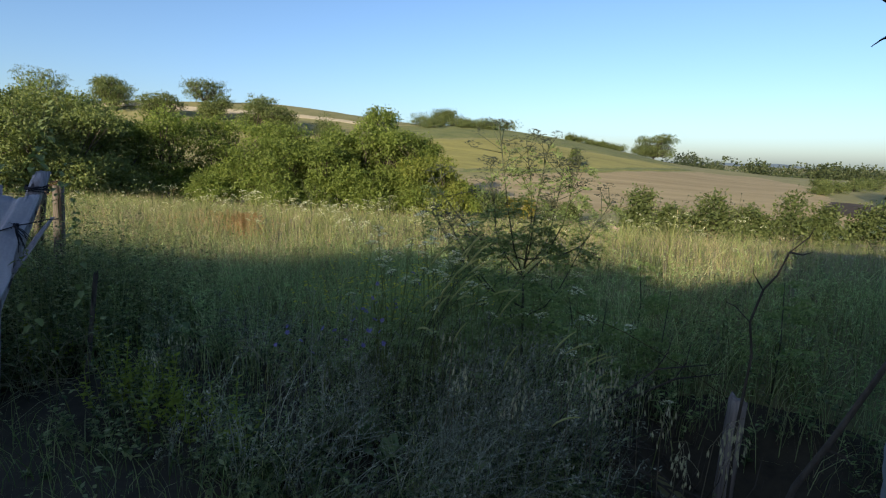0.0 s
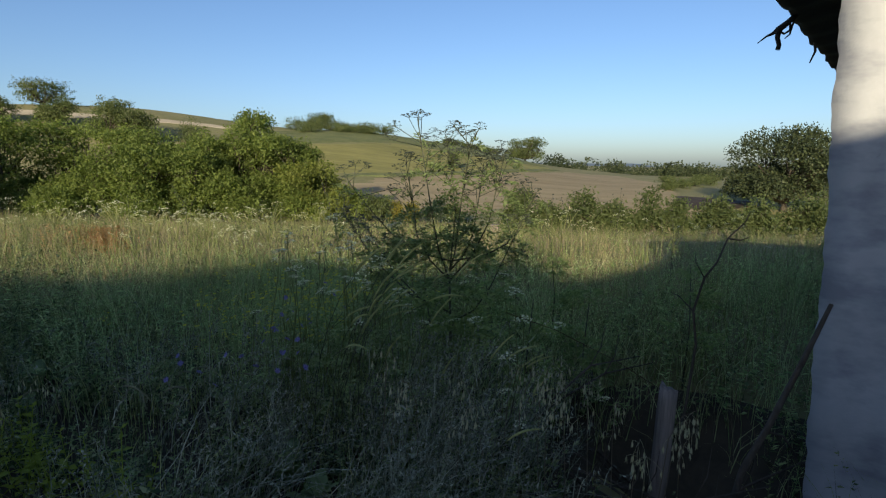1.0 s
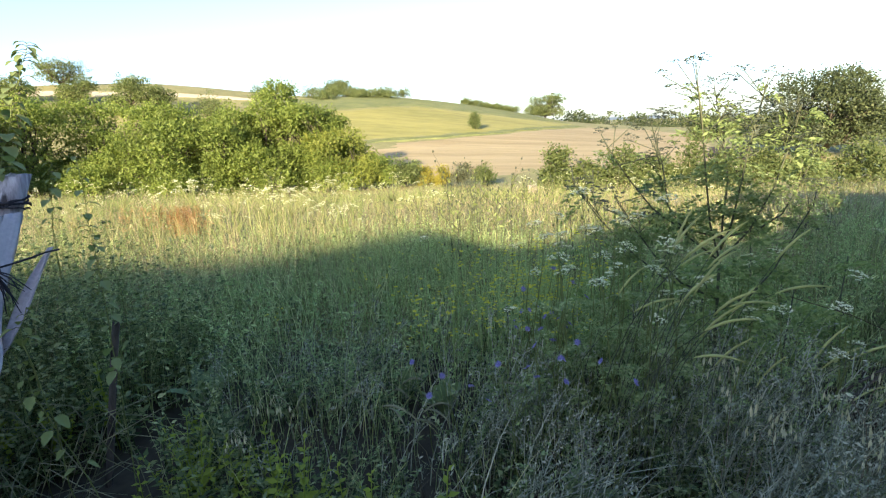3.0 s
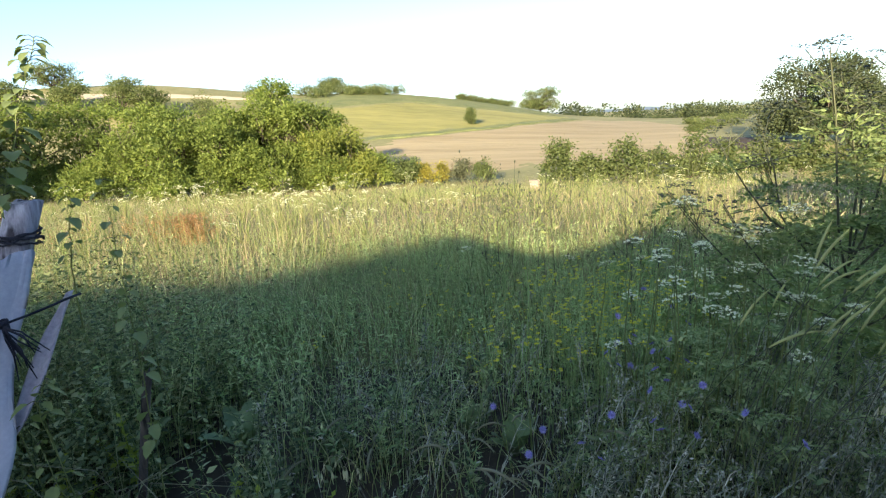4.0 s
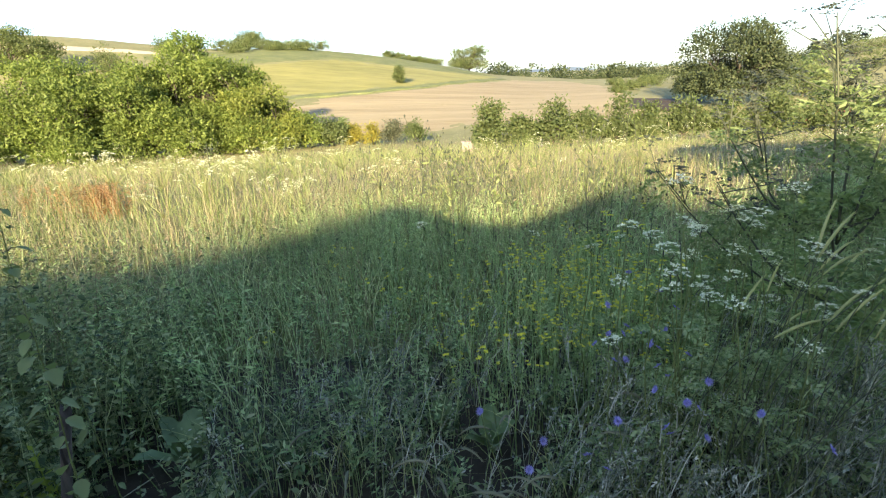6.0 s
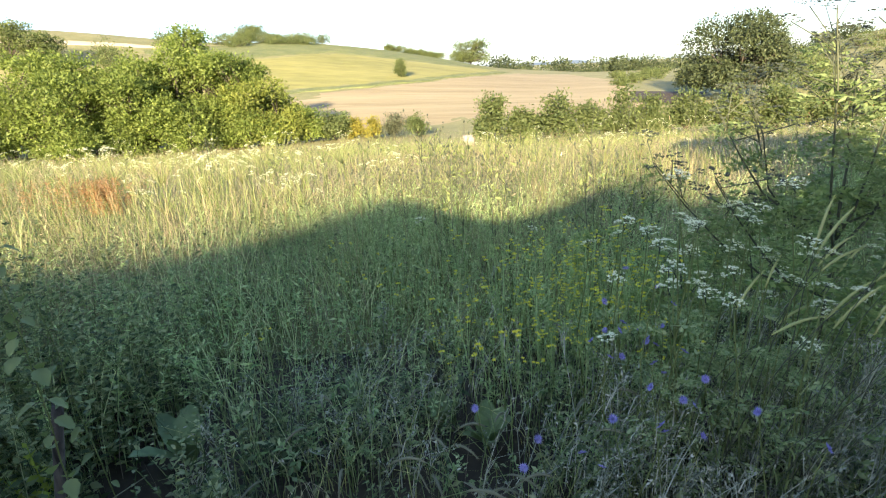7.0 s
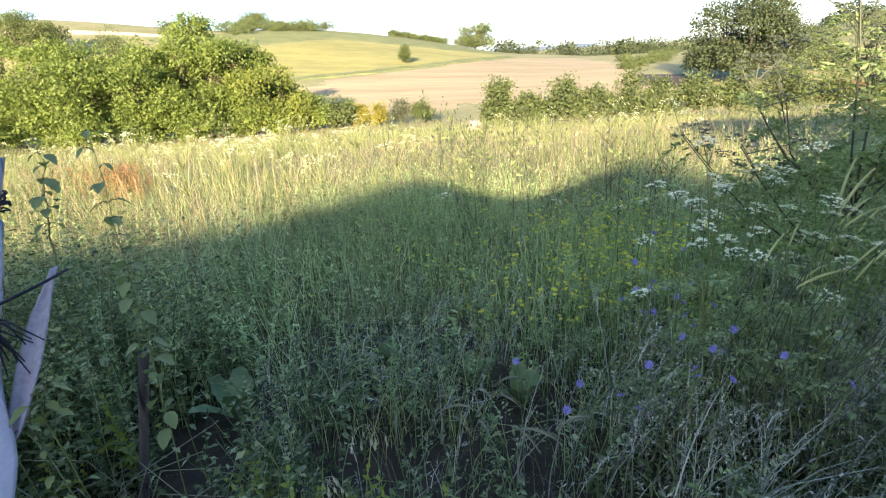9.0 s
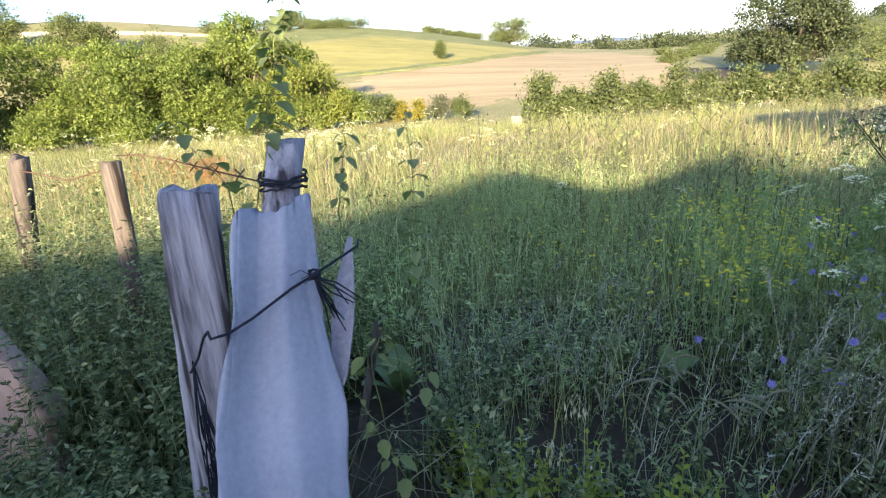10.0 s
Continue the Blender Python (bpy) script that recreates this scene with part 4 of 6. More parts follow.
part("twig", tube([(0.03, 0, 0.99 - dz), (-0.01, -0.01, 1.05 - dz), (-0.015, -0.02, 1.09 - dz)], [0.0026, 0.0018, 0.0008], 5), M_BARK, dead)
part("twig", tube([(0.1, 0, 1.14 - dz), (0.14, -0.01, 1.135 - dz), (0.17, -0.02, 1.15 - dz)], [0.004, 0.003, 0.001], 5), M_BARK, dead)
part("twig", tube([(0.0, 0, 0.86 - dz), (-0.06, -0.01, 0.92 - dz), (-0.09, 0.0, 0.93 - dz)], [0.0026, 0.0018, 0.0008], 5), M_BARK, dead)
stick = thing("leaning_stick", (2.74, 1.75, 0), "dry stick leaning against the shed", "stick")
part("stem", tube([(0, 0, -0.05), (0.11, 0.1, 0.25), (0.22, 0.16, 0.42), (0.36, 0.24, 0.66), (0.47, 0.3, 0.87)], [0.013, 0.013, 0.012, 0.011, 0.008], 7), M_BARK, stick)
part("twig", tube([(0.2, 0.15, 0.4), (0.27, 0.15, 0.38), (0.33, 0.16, 0.3)], [0.006, 0.005, 0.002], 5), M_BARK, stick)
br = np.random.default_rng(21)
for k in range(15):
    x0, y0 = br.uniform(1.9, 3.0), br.uniform(1.8, 2.6)
    tw = thing("dead_branch", (x0, y0, ground_z(x0, y0)), "dry grey dead branch lying in weeds", "branch", "dead branches by the shed")
    a = br.uniform(-0.6, 0.9)
    p = np.array([(0, 0, 0.05), (0.2, 0.1 * a, 0.25), (0.45, 0.12 * a, 0.34 + 0.2 * a), (0.7, 0.2 * a, 0.42 + 0.15 * a)]) * np.array([br.choice([-1, 1]), 1, 1])
    part("stem", tube(p, [0.008, 0.007, 0.005, 0.002], 5), M_BARK, tw)
    for q in (1, 2):
        part("twig", tube([p[q], p[q] + (0.05, 0.02, 0.09), p[q] + (0.07, 0.05, 0.2)], [0.004, 0.003, 0.001], 4), M_BARK, tw)

# ---- meadow ----
x, y = scatter(76000, 3.3, 45, 0.95, mr, 1.75, -2)
tuft = 0.6 * patchy(x, y, 0.9, 1) + 0.4 * patchy(x, y, 3.0, 2)
keep = ~((y > 40) & (x < -9)) & (y > shade_end(x) - 0.35 + mr.normal(size=len(x)) * 0.25) & (mr.uniform(size=len(x)) < (0.45 + 1.1 * tuft) * (1 - 0.35 * smooth(12, 20, y)))
x, y, tuft = x[keep], y[keep], tuft[keep]
tall = mr.uniform(0.16, 0.5, len(x)) * (0.4 + 1.25 * tuft)
comb = np.stack([patchy(x, y, 1.3, 3) - 0.5, patchy(x, y, 1.3, 4) - 0.5], 1) * 2.2
tall = tall * (1 - 0.5 * smooth(10, 22, y))
lean = (leaning(len(x), 1.4, mr) * mr.choice([0.8, 1.2, 2.1], len(x))[:, None] + comb) * tall[:, None]
near = y < 13
for name, pick, seg in (("dry_grass", near, 3), ("far_dry_grass", ~near, 2)):
    stand(name, x[pick], y[pick], tall[pick], lean[pick], 0.0018 + 0.00034 * y[pick], L_DRY, "dry golden meadow grass with seed heads", seg, heads=0.024)
x, y = scatter(32000, 3.6, 45, 0.95, mr, 1.6, -2)
keep = y > shade_end(x) - 0.1
x, y = x[keep], y[keep]
flecks("seed_panicles", x, y, 0.08, 0.46, 0.0075 + 0.0009 * y, L_DRY, "loose pale panicles of dry meadow grass")
x, y = scatter(44000, 3.3, 45, 0.95, mr, 1.7, -2)
lush = 0.5 * patchy(x, y, 1.4, 5) + 0.5 * patchy(x, y, 4.5, 6)
keep = ~((y > 40) & (x < -9)) & (mr.uniform(size=len(x)) < 2.4 * (lush - 0.2))
x, y, lush = x[keep], y[keep], lush[keep]
tall = mr.uniform(0.2, 0.5, len(x)) * (0.5 + 1.2 * lush) * (1 - 0.3 * smooth(11, 24, y))
stand("green_grass", x, y, tall, leaning(len(x), 1.1, mr) * tall[:, None], 0.003 + 0.00055 * y, L_HERB, "green herbs growing among dry grass", 2)


x, y = scatter(5200, 4.6, 24, 0.95, mr, 1.5, -2)
tall = mr.uniform(0.3, 0.7, len(x)) * (0.5 + patchy(x, y, 1.1, 7))
stand("brown_stems", x, y, tall, leaning(len(x), 0.8, mr) * tall[:, None], 0.002 + 0.0003 * y, L_STRAW, "dry brown stems standing in the meadow", 2, heads=0.05)


def weeds(name, x, y, tall, count, leaf_len, leaf_wide, mat, label, r, droop=0.2, spread=0.35, stem=0.005, low=0.12, clump=0.0):
    """Upright leafy stems with leaves all the way up."""
    ok = clear(x, y)
    if clump:
        tall, stay = clumped(x, y, tall, r, clump)
        ok = ok & stay
    leaf_len = np.broadcast_to(leaf_len, len(ok))[ok]
    x, y, tall = x[ok], y[ok], tall[ok]
    n = len(x)
    b = np.stack([x, y, height(x, y) - 0.02], 1)
    lean = leaning(n, spread, r) * tall[:, None]
    st = ribbons(b, tall, lean, stem, 3, r=r)
    s = r.uniform(low, 1.0, (n, count))
    at = b[:, None] + np.stack([lean[:, :1] * s ** 2, lean[:, 1:] * s ** 2, tall[:, None] * s - 0.35 * np.hypot(*lean.T)[:, None] * s ** 3], -1)
    a = r.uniform(0, math.tau, (n, count))
    ax = np.stack([np.cos(a), np.sin(a), r.uniform(-droop, 0.7, (n, count))], -1)
    ll = np.reshape(leaf_len, (-1, 1)) * r.uniform(0.5, 1.25, (n, count)) * (1.2 - 0.6 * s)
    lf = leaves(at.reshape(-1, 3), ax.reshape(-1, 3), ll.ravel(), ll.ravel() * leaf_wide, r, np.array([0, 0, 1.0]), 0.08)
    return tagged(part(name, joined([st, lf]), mat), label, "weeds", kind="stuff")


cx, cy = scatter(460, 3.8, 36, 0.9, mr, 1.6, -2)
size = mr.uniform(0.5, 1.3, len(cx))
x = (cx[:, None] + mr.normal(size=(len(cx), 12)) * (0.1 + 0.012 * cy * size)[:, None]).ravel()
y = (cy[:, None] + mr.normal(size=(len(cx), 12)) * (0.1 + 0.012 * cy * size)[:, None]).ravel()
weeds("meadow_weeds", x, y, mr.uniform(0.3, 0.55, len(x)) * np.repeat(0.6 + 0.6 * size, 12), 12, 0.03 + 0.0022 * y, 0.28, L_HERB, "leafy green weeds scattered through the meadow", mr, stem=0.01)
x = np.concatenate([-3.9 + mr.normal(size=110) * 0.15, -4.95 + mr.normal(size=70) * 0.45])
y = np.concatenate([7.2 + mr.normal(size=110) * 0.1, 8.0 + mr.normal(size=70) * 0.45])
weeds("dock_patch", x, y, mr.uniform(0.36, 0.54, 180), 26, 0.075, 0.19, L_RUST, "patch of dried rust-red dock", mr)


def umbel_heads(x, y, tall, size, r, k=30):
    """White flat flower heads: many small florets over each disc."""
    n = len(x)
    b = np.stack([x, y, height(x, y)], 1)
    st = ribbons(b, tall, leaning(n, 0.05, r), 0.006 + 0.0004 * y, 1, r=r)
    a, q = r.uniform(0, math.tau, (n, k)), np.sqrt(r.uniform(0, 1, (n, k)))
    c = b[:, None] + np.stack([np.cos(a) * q * size[:, None], np.sin(a) * q * size[:, None], tall[:, None] + size[:, None] * (0.5 * (1 - q * q) + r.uniform(-0.5, 0.5, (n, k)) + np.cos(a + r.uniform(0, 6, (n, 1))) * q * 0.35)], -1)
    fl = leaves(c.reshape(-1, 3), np.stack([np.cos(a), np.sin(a), 0.25 + 0 * a], -1).reshape(-1, 3), np.repeat(size, k) * 0.24, np.repeat(size, k) * 0.22, r, np.array([0, -0.5, 1.0]))
    return st, fl


x, y = scatter(1300, 6, 38, 0.85, mr, 1.2, -2)
grp = 0.5 + 0.5 * np.sin(x * 0.55 + 2) * np.sin(y * 0.42 + 1)
sel = (mr.uniform(size=len(x)) < grp ** 2 * 2.2) & (y < 10.5)
x, y = x[sel], y[sel]
st, fl = umbel_heads(x, y, mr.uniform(0.5, 0.85, len(x)), 0.024 + 0.0013 * y * mr.uniform(0.5, 1.3, len(x)), mr)
tagged(part("meadow_flowers", fl, L_UMBEL), "white flat flower heads scattered over the meadow", "flowers", kind="stuff")
tagged(part("meadow_flower_stalks", st, L_HERB), "green stalks of white meadow flowers", "stalks", kind="stuff")

# ---- shaded weeds by the fence ----
x, y = scatter(36000, 1.2, 7.5, 0.95, mr, 1.3, 0.6)
keep = mr.uniform(size=len(x)) < np.where(y < 2.7, 0.25, 0.3)
x, y = x[keep], y[keep]
tall = mr.uniform(0.2, 0.52, len(x))
stand("tall_grass", x, y, tall, leaning(len(x), 0.95, mr) * tall[:, None], mr.uniform(0.002, 0.0055, len(x)), L_GRASS, "tall tangled green grass in the shade", 4, clump=0.45)
x, y = scatter(4600, 1.25, 7.0, 0.9, mr, 1.25, 0.3)
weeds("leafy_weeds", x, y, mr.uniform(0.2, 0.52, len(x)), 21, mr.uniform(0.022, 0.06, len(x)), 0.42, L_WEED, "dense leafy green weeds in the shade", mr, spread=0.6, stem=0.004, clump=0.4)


x, y = mr.uniform(-1.0, 2.2, 2000), 1.3 + 1.7 * mr.uniform(0, 1, 2000) ** 1.2
keep = np.sin(x * 6.0 + 2 * np.sin(y * 5)) * np.sin(y * 7.0 + 1.0) > -0.25
x, y = x[keep], y[keep]
weeds("weed_clumps", x, y, mr.uniform(0.2, 0.5, len(x)), 20, mr.uniform(0.018, 0.042, len(x)), 0.42, L_WEED, "clumps of broad-leaved weeds along the fence", mr, spread=0.5, stem=0.004, clump=0.4)


def twiggy(name, x, y, tall, mat, label, r, spread=0.7, push=(0, 0)):
    """Wiry branching weeds with small pods and leaves on their twigs."""
    tall, stay = clumped(x, y, tall, r, 0.4)
    ok = clear(x, y) & stay
    x, y, tall = x[ok], y[ok], tall[ok]
    n, k = len(x), 7
    b = np.stack([x, y, height(x, y) - 0.02], 1)
    lean = (leaning(n, spread, r) + np.array(push)) * tall[:, None]
    st = ribbons(b, tall, lean, 0.005, 4, r=r)
    s = r.uniform(0.25, 0.95, (n, k))
    at = (b[:, None] + np.stack([lean[:, :1] * s ** 2, lean[:, 1:] * s ** 2, tall[:, None] * s - 0.35 * np.hypot(*lean.T)[:, None] * s ** 3], -1)).reshape(-1, 3)
    ln = (tall[:, None] * (1.15 - s) * 0.44 * r.uniform(0.6, 1.2, (n, k))).ravel()
    tl = leaning(n * k, 0.9, r) * ln[:, None] + np.repeat(lean, k, 0) * 0.2
    tw = ribbons(at, ln, tl, 0.0034, 2, r=r)
    s2 = r.uniform(0.3, 1.05, (n * k, 6))
    p = at[:, None] + np.stack([tl[:, :1] * s2 ** 2, tl[:, 1:] * s2 ** 2, ln[:, None] * s2 - 0.35 * np.hypot(*tl.T)[:, None] * s2 ** 3], -1)
    ax = r.normal(size=(n * k * 6, 3)) + np.array([0, 0, 0.5])
    lf = leaves(p.reshape(-1, 3), ax, r.uniform(0.008, 0.021, n * k * 6), r.uniform(0.0035, 0.0075, n * k * 6), r)
    return tagged(part(name, joined([st, tw, lf]), mat), label, "weeds", kind="stuff")


x = np.concatenate([mr.uniform(0.3, 2.1, 620), mr.uniform(-0.6, 2.4, 300)])
y = np.concatenate([1.25 + 1.0 * mr.uniform(0, 1, 620) ** 1.3, mr.uniform(1.6, 3.2, 300)])
twiggy("wiry_weeds", x, y, mr.uniform(0.32, 0.72, len(x)), L_GREY, "wiry grey-green weeds tangled along the fence", mr, 0.5, (0.35, 0.1))
x, y = mr.normal(-0.1, 0.9, 1500), mr.normal(4.8, 0.7, 1500)
weeds("feathery_weeds", x, y, mr.uniform(0.35, 0.62, len(x)), 26, 0.035, 0.14, L_MINT, "feathery bright green weeds in a low mound", mr, spread=0.4, stem=0.004)


# herbs kept within the shade, their pale colour standing in for more light
x, y = scatter(4600, 2.2, 6.9, 0.75, mr, 1.0, 0.2)
keep = y < shade_end(x) + 0.25 + mr.normal(size=len(x)) * 0.3
x, y = x[keep], y[keep]
weeds("shade_herbs", x, y, mr.uniform(0.3, 0.62, len(x)), 17, mr.uniform(0.03, 0.06, len(x)), 0.3, L_MINT, "green herbs coloured light to brighten the edge of the shade", mr, droop=0.1, spread=0.5, stem=0.003, low=0.4, clump=0.55)
# pale leaflets added over the shaded canopy to brighten it
x, y = scatter(8500, 2.6, 7.2, 0.8, mr, 1.0, 0.2)
keep = y < shade_end(x) + 0.25 + mr.normal(size=len(x)) * 0.3
x, y = x[keep], y[keep]
flecks("leafy_tops", x, y, 0.3, 0.6, mr.uniform(0.014, 0.03, len(x)), L_MINT, "small leaves coloured light to brighten the tops of shaded herbs")
x, y = mr.uniform(0.5, 1.6, 60), mr.uniform(1.3, 1.9, 60)
tall = mr.uniform(0.4, 0.68, 60)
stand("long_stalks", x, y, tall, np.stack([mr.uniform(0.15, 0.7, 60), mr.uniform(-0.1, 0.25, 60)], 1), 0.0058, L_GREY, "long bent grey stalks leaning over the weeds", 4)


x, y = mr.uniform(0.8, 1.75, 150), mr.uniform(1.28, 1.95, 150)
tall = mr.uniform(0.34, 0.6, 150)
stand("wiry_stalks", x, y, tall, np.stack([mr.uniform(0.15, 0.75, 150), mr.uniform(-0.1, 0.3, 150)], 1), 0.0062, L_WIRY, "silvery grey-green stalks leaning over the weeds", 4)
x, y = scatter(2400, 3.0, 7.2, 0.8, mr, 0.8, -0.3)
tall = mr.uniform(0.45, 0.95, len(x))
stand("tall_stalks", x, y, tall, leaning(len(x), 0.35, mr) * tall[:, None], 0.003, L_DRY, "thin tall grass stalks catching the sun", 3, heads=0.05)
x, y = scatter(2600, 1.25, 4.5, 0.9, mr, 1.2, 0.4)
tall = mr.uniform(0.2, 0.5, len(x))
stand("dead_stems", x, y, tall, leaning(len(x), 1.1, mr) * tall[:, None], 0.0032, L_STRAW, "dry brown stems among the green weeds", 3)


x, y = mr.uniform(-0.7, 2.0, 200), 1.3 + 1.4 * mr.uniform(0, 1, 200) ** 1.2
tall = mr.uniform(0.25, 0.58, 200)
stand("pale_stems", x, y, tall, leaning(200, 0.9, mr) * tall[:, None], 0.0042, L_EAR, "pale bent grass stems standing out from weeds", 4)
x, y = mr.uniform(-0.2, 1.9, 230), 1.5 + 1.3 * mr.uniform(0, 1, 230)
weeds("pale_weeds", x, y, mr.uniform(0.28, 0.5, 230), 14, mr.uniform(0.02, 0.04, 230), 0.38, L_HEMLOCK, "light green leafy weeds above darker ones", mr, spread=0.5, stem=0.004, low=0.45)
x, y = scatter(7500, 2.3, 6.8, 0.8, mr, 1.1, 0.2)
keep = y < shade_end(x) + 0.25 + mr.normal(size=len(x)) * 0.3
x, y = x[keep], y[keep]
tall = mr.uniform(0.36, 0.72, len(x))
stand("pale_grass", x, y, tall, leaning(len(x), 0.7, mr) * tall[:, None], mr.uniform(0.003, 0.005, len(x)), L_PALE, "thin pale green grass stems in the shade", 3, heads=0.04, clump=0.6)
# ---- single plants ----
def plant(name, label, category, group):
    return thing(name, (0, 0, 0), label, category, group)


def place(template, spots, r, scale=(0.85, 1.15), tilt=8, turn=(0, 360)):
    """Sets the template at the first spot and copies of it at the rest."""
    for i, (x, y, z) in enumerate(spots):
        m = Matrix.Translation((x, y, z)) @ pose(0, 0, 0, r.uniform(-tilt, tilt), r.uniform(-tilt, tilt), r.uniform(*turn)) @ Matrix.Scale(r.uniform(*scale), 4)
        if i == 0:
            template.matrix_world = m
        else:
            copy_thing(template, m)


def umbel(centre, size, r, rays=15, floret=0.16):
    c = np.asarray(centre, float)
    a, q = r.uniform(0, math.tau, rays), np.sqrt((np.arange(rays) + 0.5) / rays)
    tips = c + np.stack([np.cos(a) * q, np.sin(a) * q, 0.5 - 0.42 * q * q + 0.4 * np.sin(a) * q], 1) * size
    k = 7
    fl = (tips[:, None] + r.normal(size=(rays, k, 3)) * size * np.array([0.09, 0.09, 0.03])).reshape(-1, 3)
    b = r.uniform(0, math.tau, len(fl))
    v1 = leaves(fl, np.stack([np.cos(b), np.sin(b), 0 * b + 0.2], 1), size * floret, size * floret * 0.95, r, np.array([0, -0.6, 1.0]))
    d = tips - c
    v2 = leaves(np.repeat(c[None], rays, 0), d, np.linalg.norm(d, axis=1), size * 0.03, r)
    return v1, v2


def frond(base, way, length, r, n=7, droop=0.5):
    """A feathery leaf: a rib with opposite side ribs, each lined with small leaflets, tapering to its tip."""
    base, way = np.asarray(base, float), unit(np.asarray(way, float))
    sd = unit(np.cross(way, [0, 0, 1.0]) + r.normal(size=3) * 0.25)
    s = np.linspace(0.22, 1.0, n)
    rib = base + way * length * s[:, None] + np.array([0, 0, -droop * length]) * (s ** 1.8)[:, None]
    at, ax, ln = [], [], []
    for k in (-1, 1):
        reach = length * 0.5 * (1.08 - s) ** 0.8
        out = unit(sd * k + way * 0.55 + np.array([0, 0, -0.25]) + r.normal(size=(n, 3)) * 0.15)
        for q in (0.25, 0.5, 0.75, 1.0):
            c = rib + out * (reach * q)[:, None] + np.array([0, 0, -0.12]) * (reach * q * q)[:, None]
            for turn in (-0.8, 0.8):
                at.append(c)
                ax.append(out + way * turn + r.normal(size=(n, 3)) * 0.3)
                ln.append(reach * 0.34 * (1.25 - 0.5 * q) + 0.004)
    at, ax, ln = np.concatenate(at), np.concatenate(ax), np.concatenate(ln)
    hint = np.array([0, -0.35, 0.5]) + r.normal(size=(len(at), 3)) * 0.6
    return joined([leaves(at, ax, ln, ln * 0.42, r, hint), tube([base, rib[n // 2], rib[-1]], [0.0016, 0.0011, 0.0005], 3)])


pr = np.random.default_rng(33)
# tall hemlock beside the fence
hem = thing("hemlock_plant", (1.67, 2.5, ground_z(1.67, 2.5)), "tall branching hemlock with feathery leaves and seed heads", "plant")
fork = np.array([-0.01, 0.0, 0.84])
part("main_stem", tube([(0.02, 0, -0.05), (0.0, 0.01, 0.45), fork], [0.009, 0.0075, 0.006], 8), L_STEM, hem, shade=True)
tips = [(-0.17, -0.05, 1.63), (0.09, -0.05, 1.54), (-0.5, -0.1, 1.33), (0.25, 0.0, 1.47), (0.34, -0.05, 1.15), (-0.45, 0.0, 1.12), (-0.27, 0.2, 1.42), (0.14, 0.25, 1.42), (0.42, 0.2, 1.27), (-0.6, 0.15, 1.15), (-0.05, 0.1, 1.56)]
for i, tp in enumerate(tips):
    tp = np.array(tp)
    low = fork + np.array([0, 0, 0.05 * (i % 3)]) if i not in (4, 5, 9) else np.array([0.0, 0.0, 0.62 + 0.05 * (i % 4)])
    out = (tp - low) * np.array([1, 1, 0])
    mid = low * 0.5 + tp * 0.5 + out * 0.12 + pr.normal(size=3) * 0.02 + np.array([0, 0, -0.05])
    part("branch", tube([low, (low + mid) / 2 + out * 0.06 + (0, 0, -0.02), mid, (mid + tp) / 2 + pr.normal(size=3) * 0.008, tp], [0.0045, 0.004, 0.0034, 0.0027, 0.0018], 6), L_STEM, hem, shade=True)
    for k in range(14):
        s = pr.uniform(0.2, 0.97)
        base = low + (mid - low) * (s / 0.5) if s < 0.5 else mid + (tp - mid) * ((s - 0.5) / 0.5)
        w = unit(pr.normal(size=3) * np.array([1, 1, 0.2]) + unit(tp - low) * 0.3)
        part("leaf", frond(base, w, pr.uniform(0.12, 0.2) * (1.2 - 0.5 * s), pr, 5, 0.9), L_TOP if s > 0.35 else L_FROND, hem)
    for k in range(13 if tp[2] > 1.35 else 5):
        s = pr.uniform(0.3, 1.0)
        base = mid + (tp - mid) * s
        q = base + pr.normal(size=3) * np.array([0.055, 0.055, 0.01]) + np.array([0, 0, pr.uniform(0.03, 0.11)]) if k else tp + np.array([0, 0, 0.01])
        v1, v2 = umbel(q, pr.uniform(0.034, 0.05), pr, 10, 0.2)
        part("seed_head", joined([v1, v2, tube([base, (base + q) / 2, q], 0.0018, 4)]), L_SEED, hem)
for k in range(13):
    z = pr.uniform(0.4, 0.95)
    a = pr.uniform(0, math.tau)
    q = pr.uniform(0.02, 0.3) * smooth(0.6, 1.1, z)
    base = np.array([math.cos(a) * q, math.sin(a) * q, z])
    part("leaf", frond(base, (math.cos(a), math.sin(a), 0.35), pr.uniform(0.2, 0.34), pr, 9, 0.4), L_FROND, hem)
# leafy young hemlocks round it
for i, (x, y, h) in enumerate([(1.2, 2.75, 0.7), (2.05, 2.75, 0.75), (1.45, 3.2, 0.75), (2.4, 3.0, 0.8), (2.3, 3.8, 0.9), (1.1, 3.5, 0.65), (3.1, 3.3, 0.8), (1.85, 3.3, 0.8)]):
    hp = thing("hemlock_plant", (x, y, ground_z(x, y)), "young leafy hemlock plant without flowers", "plant", "young hemlocks")
    part("main_stem", tube([(0, 0, -0.05), (0.02, 0.01, h * 0.5), (pr.uniform(-0.08, 0.08), 0.02, h)], [0.006, 0.0045, 0.002], 6), L_STEM, hp)
    for k in range(13):
        s = pr.uniform(0.3, 1.0)
        a = pr.uniform(0, math.tau)
        part("leaf", frond((0.02 * s, 0.01, h * s), (math.cos(a), math.sin(a), 0.5), pr.uniform(0.16, 0.3) * (1.25 - 0.5 * s), pr, 8, 0.4), L_FROND, hp)


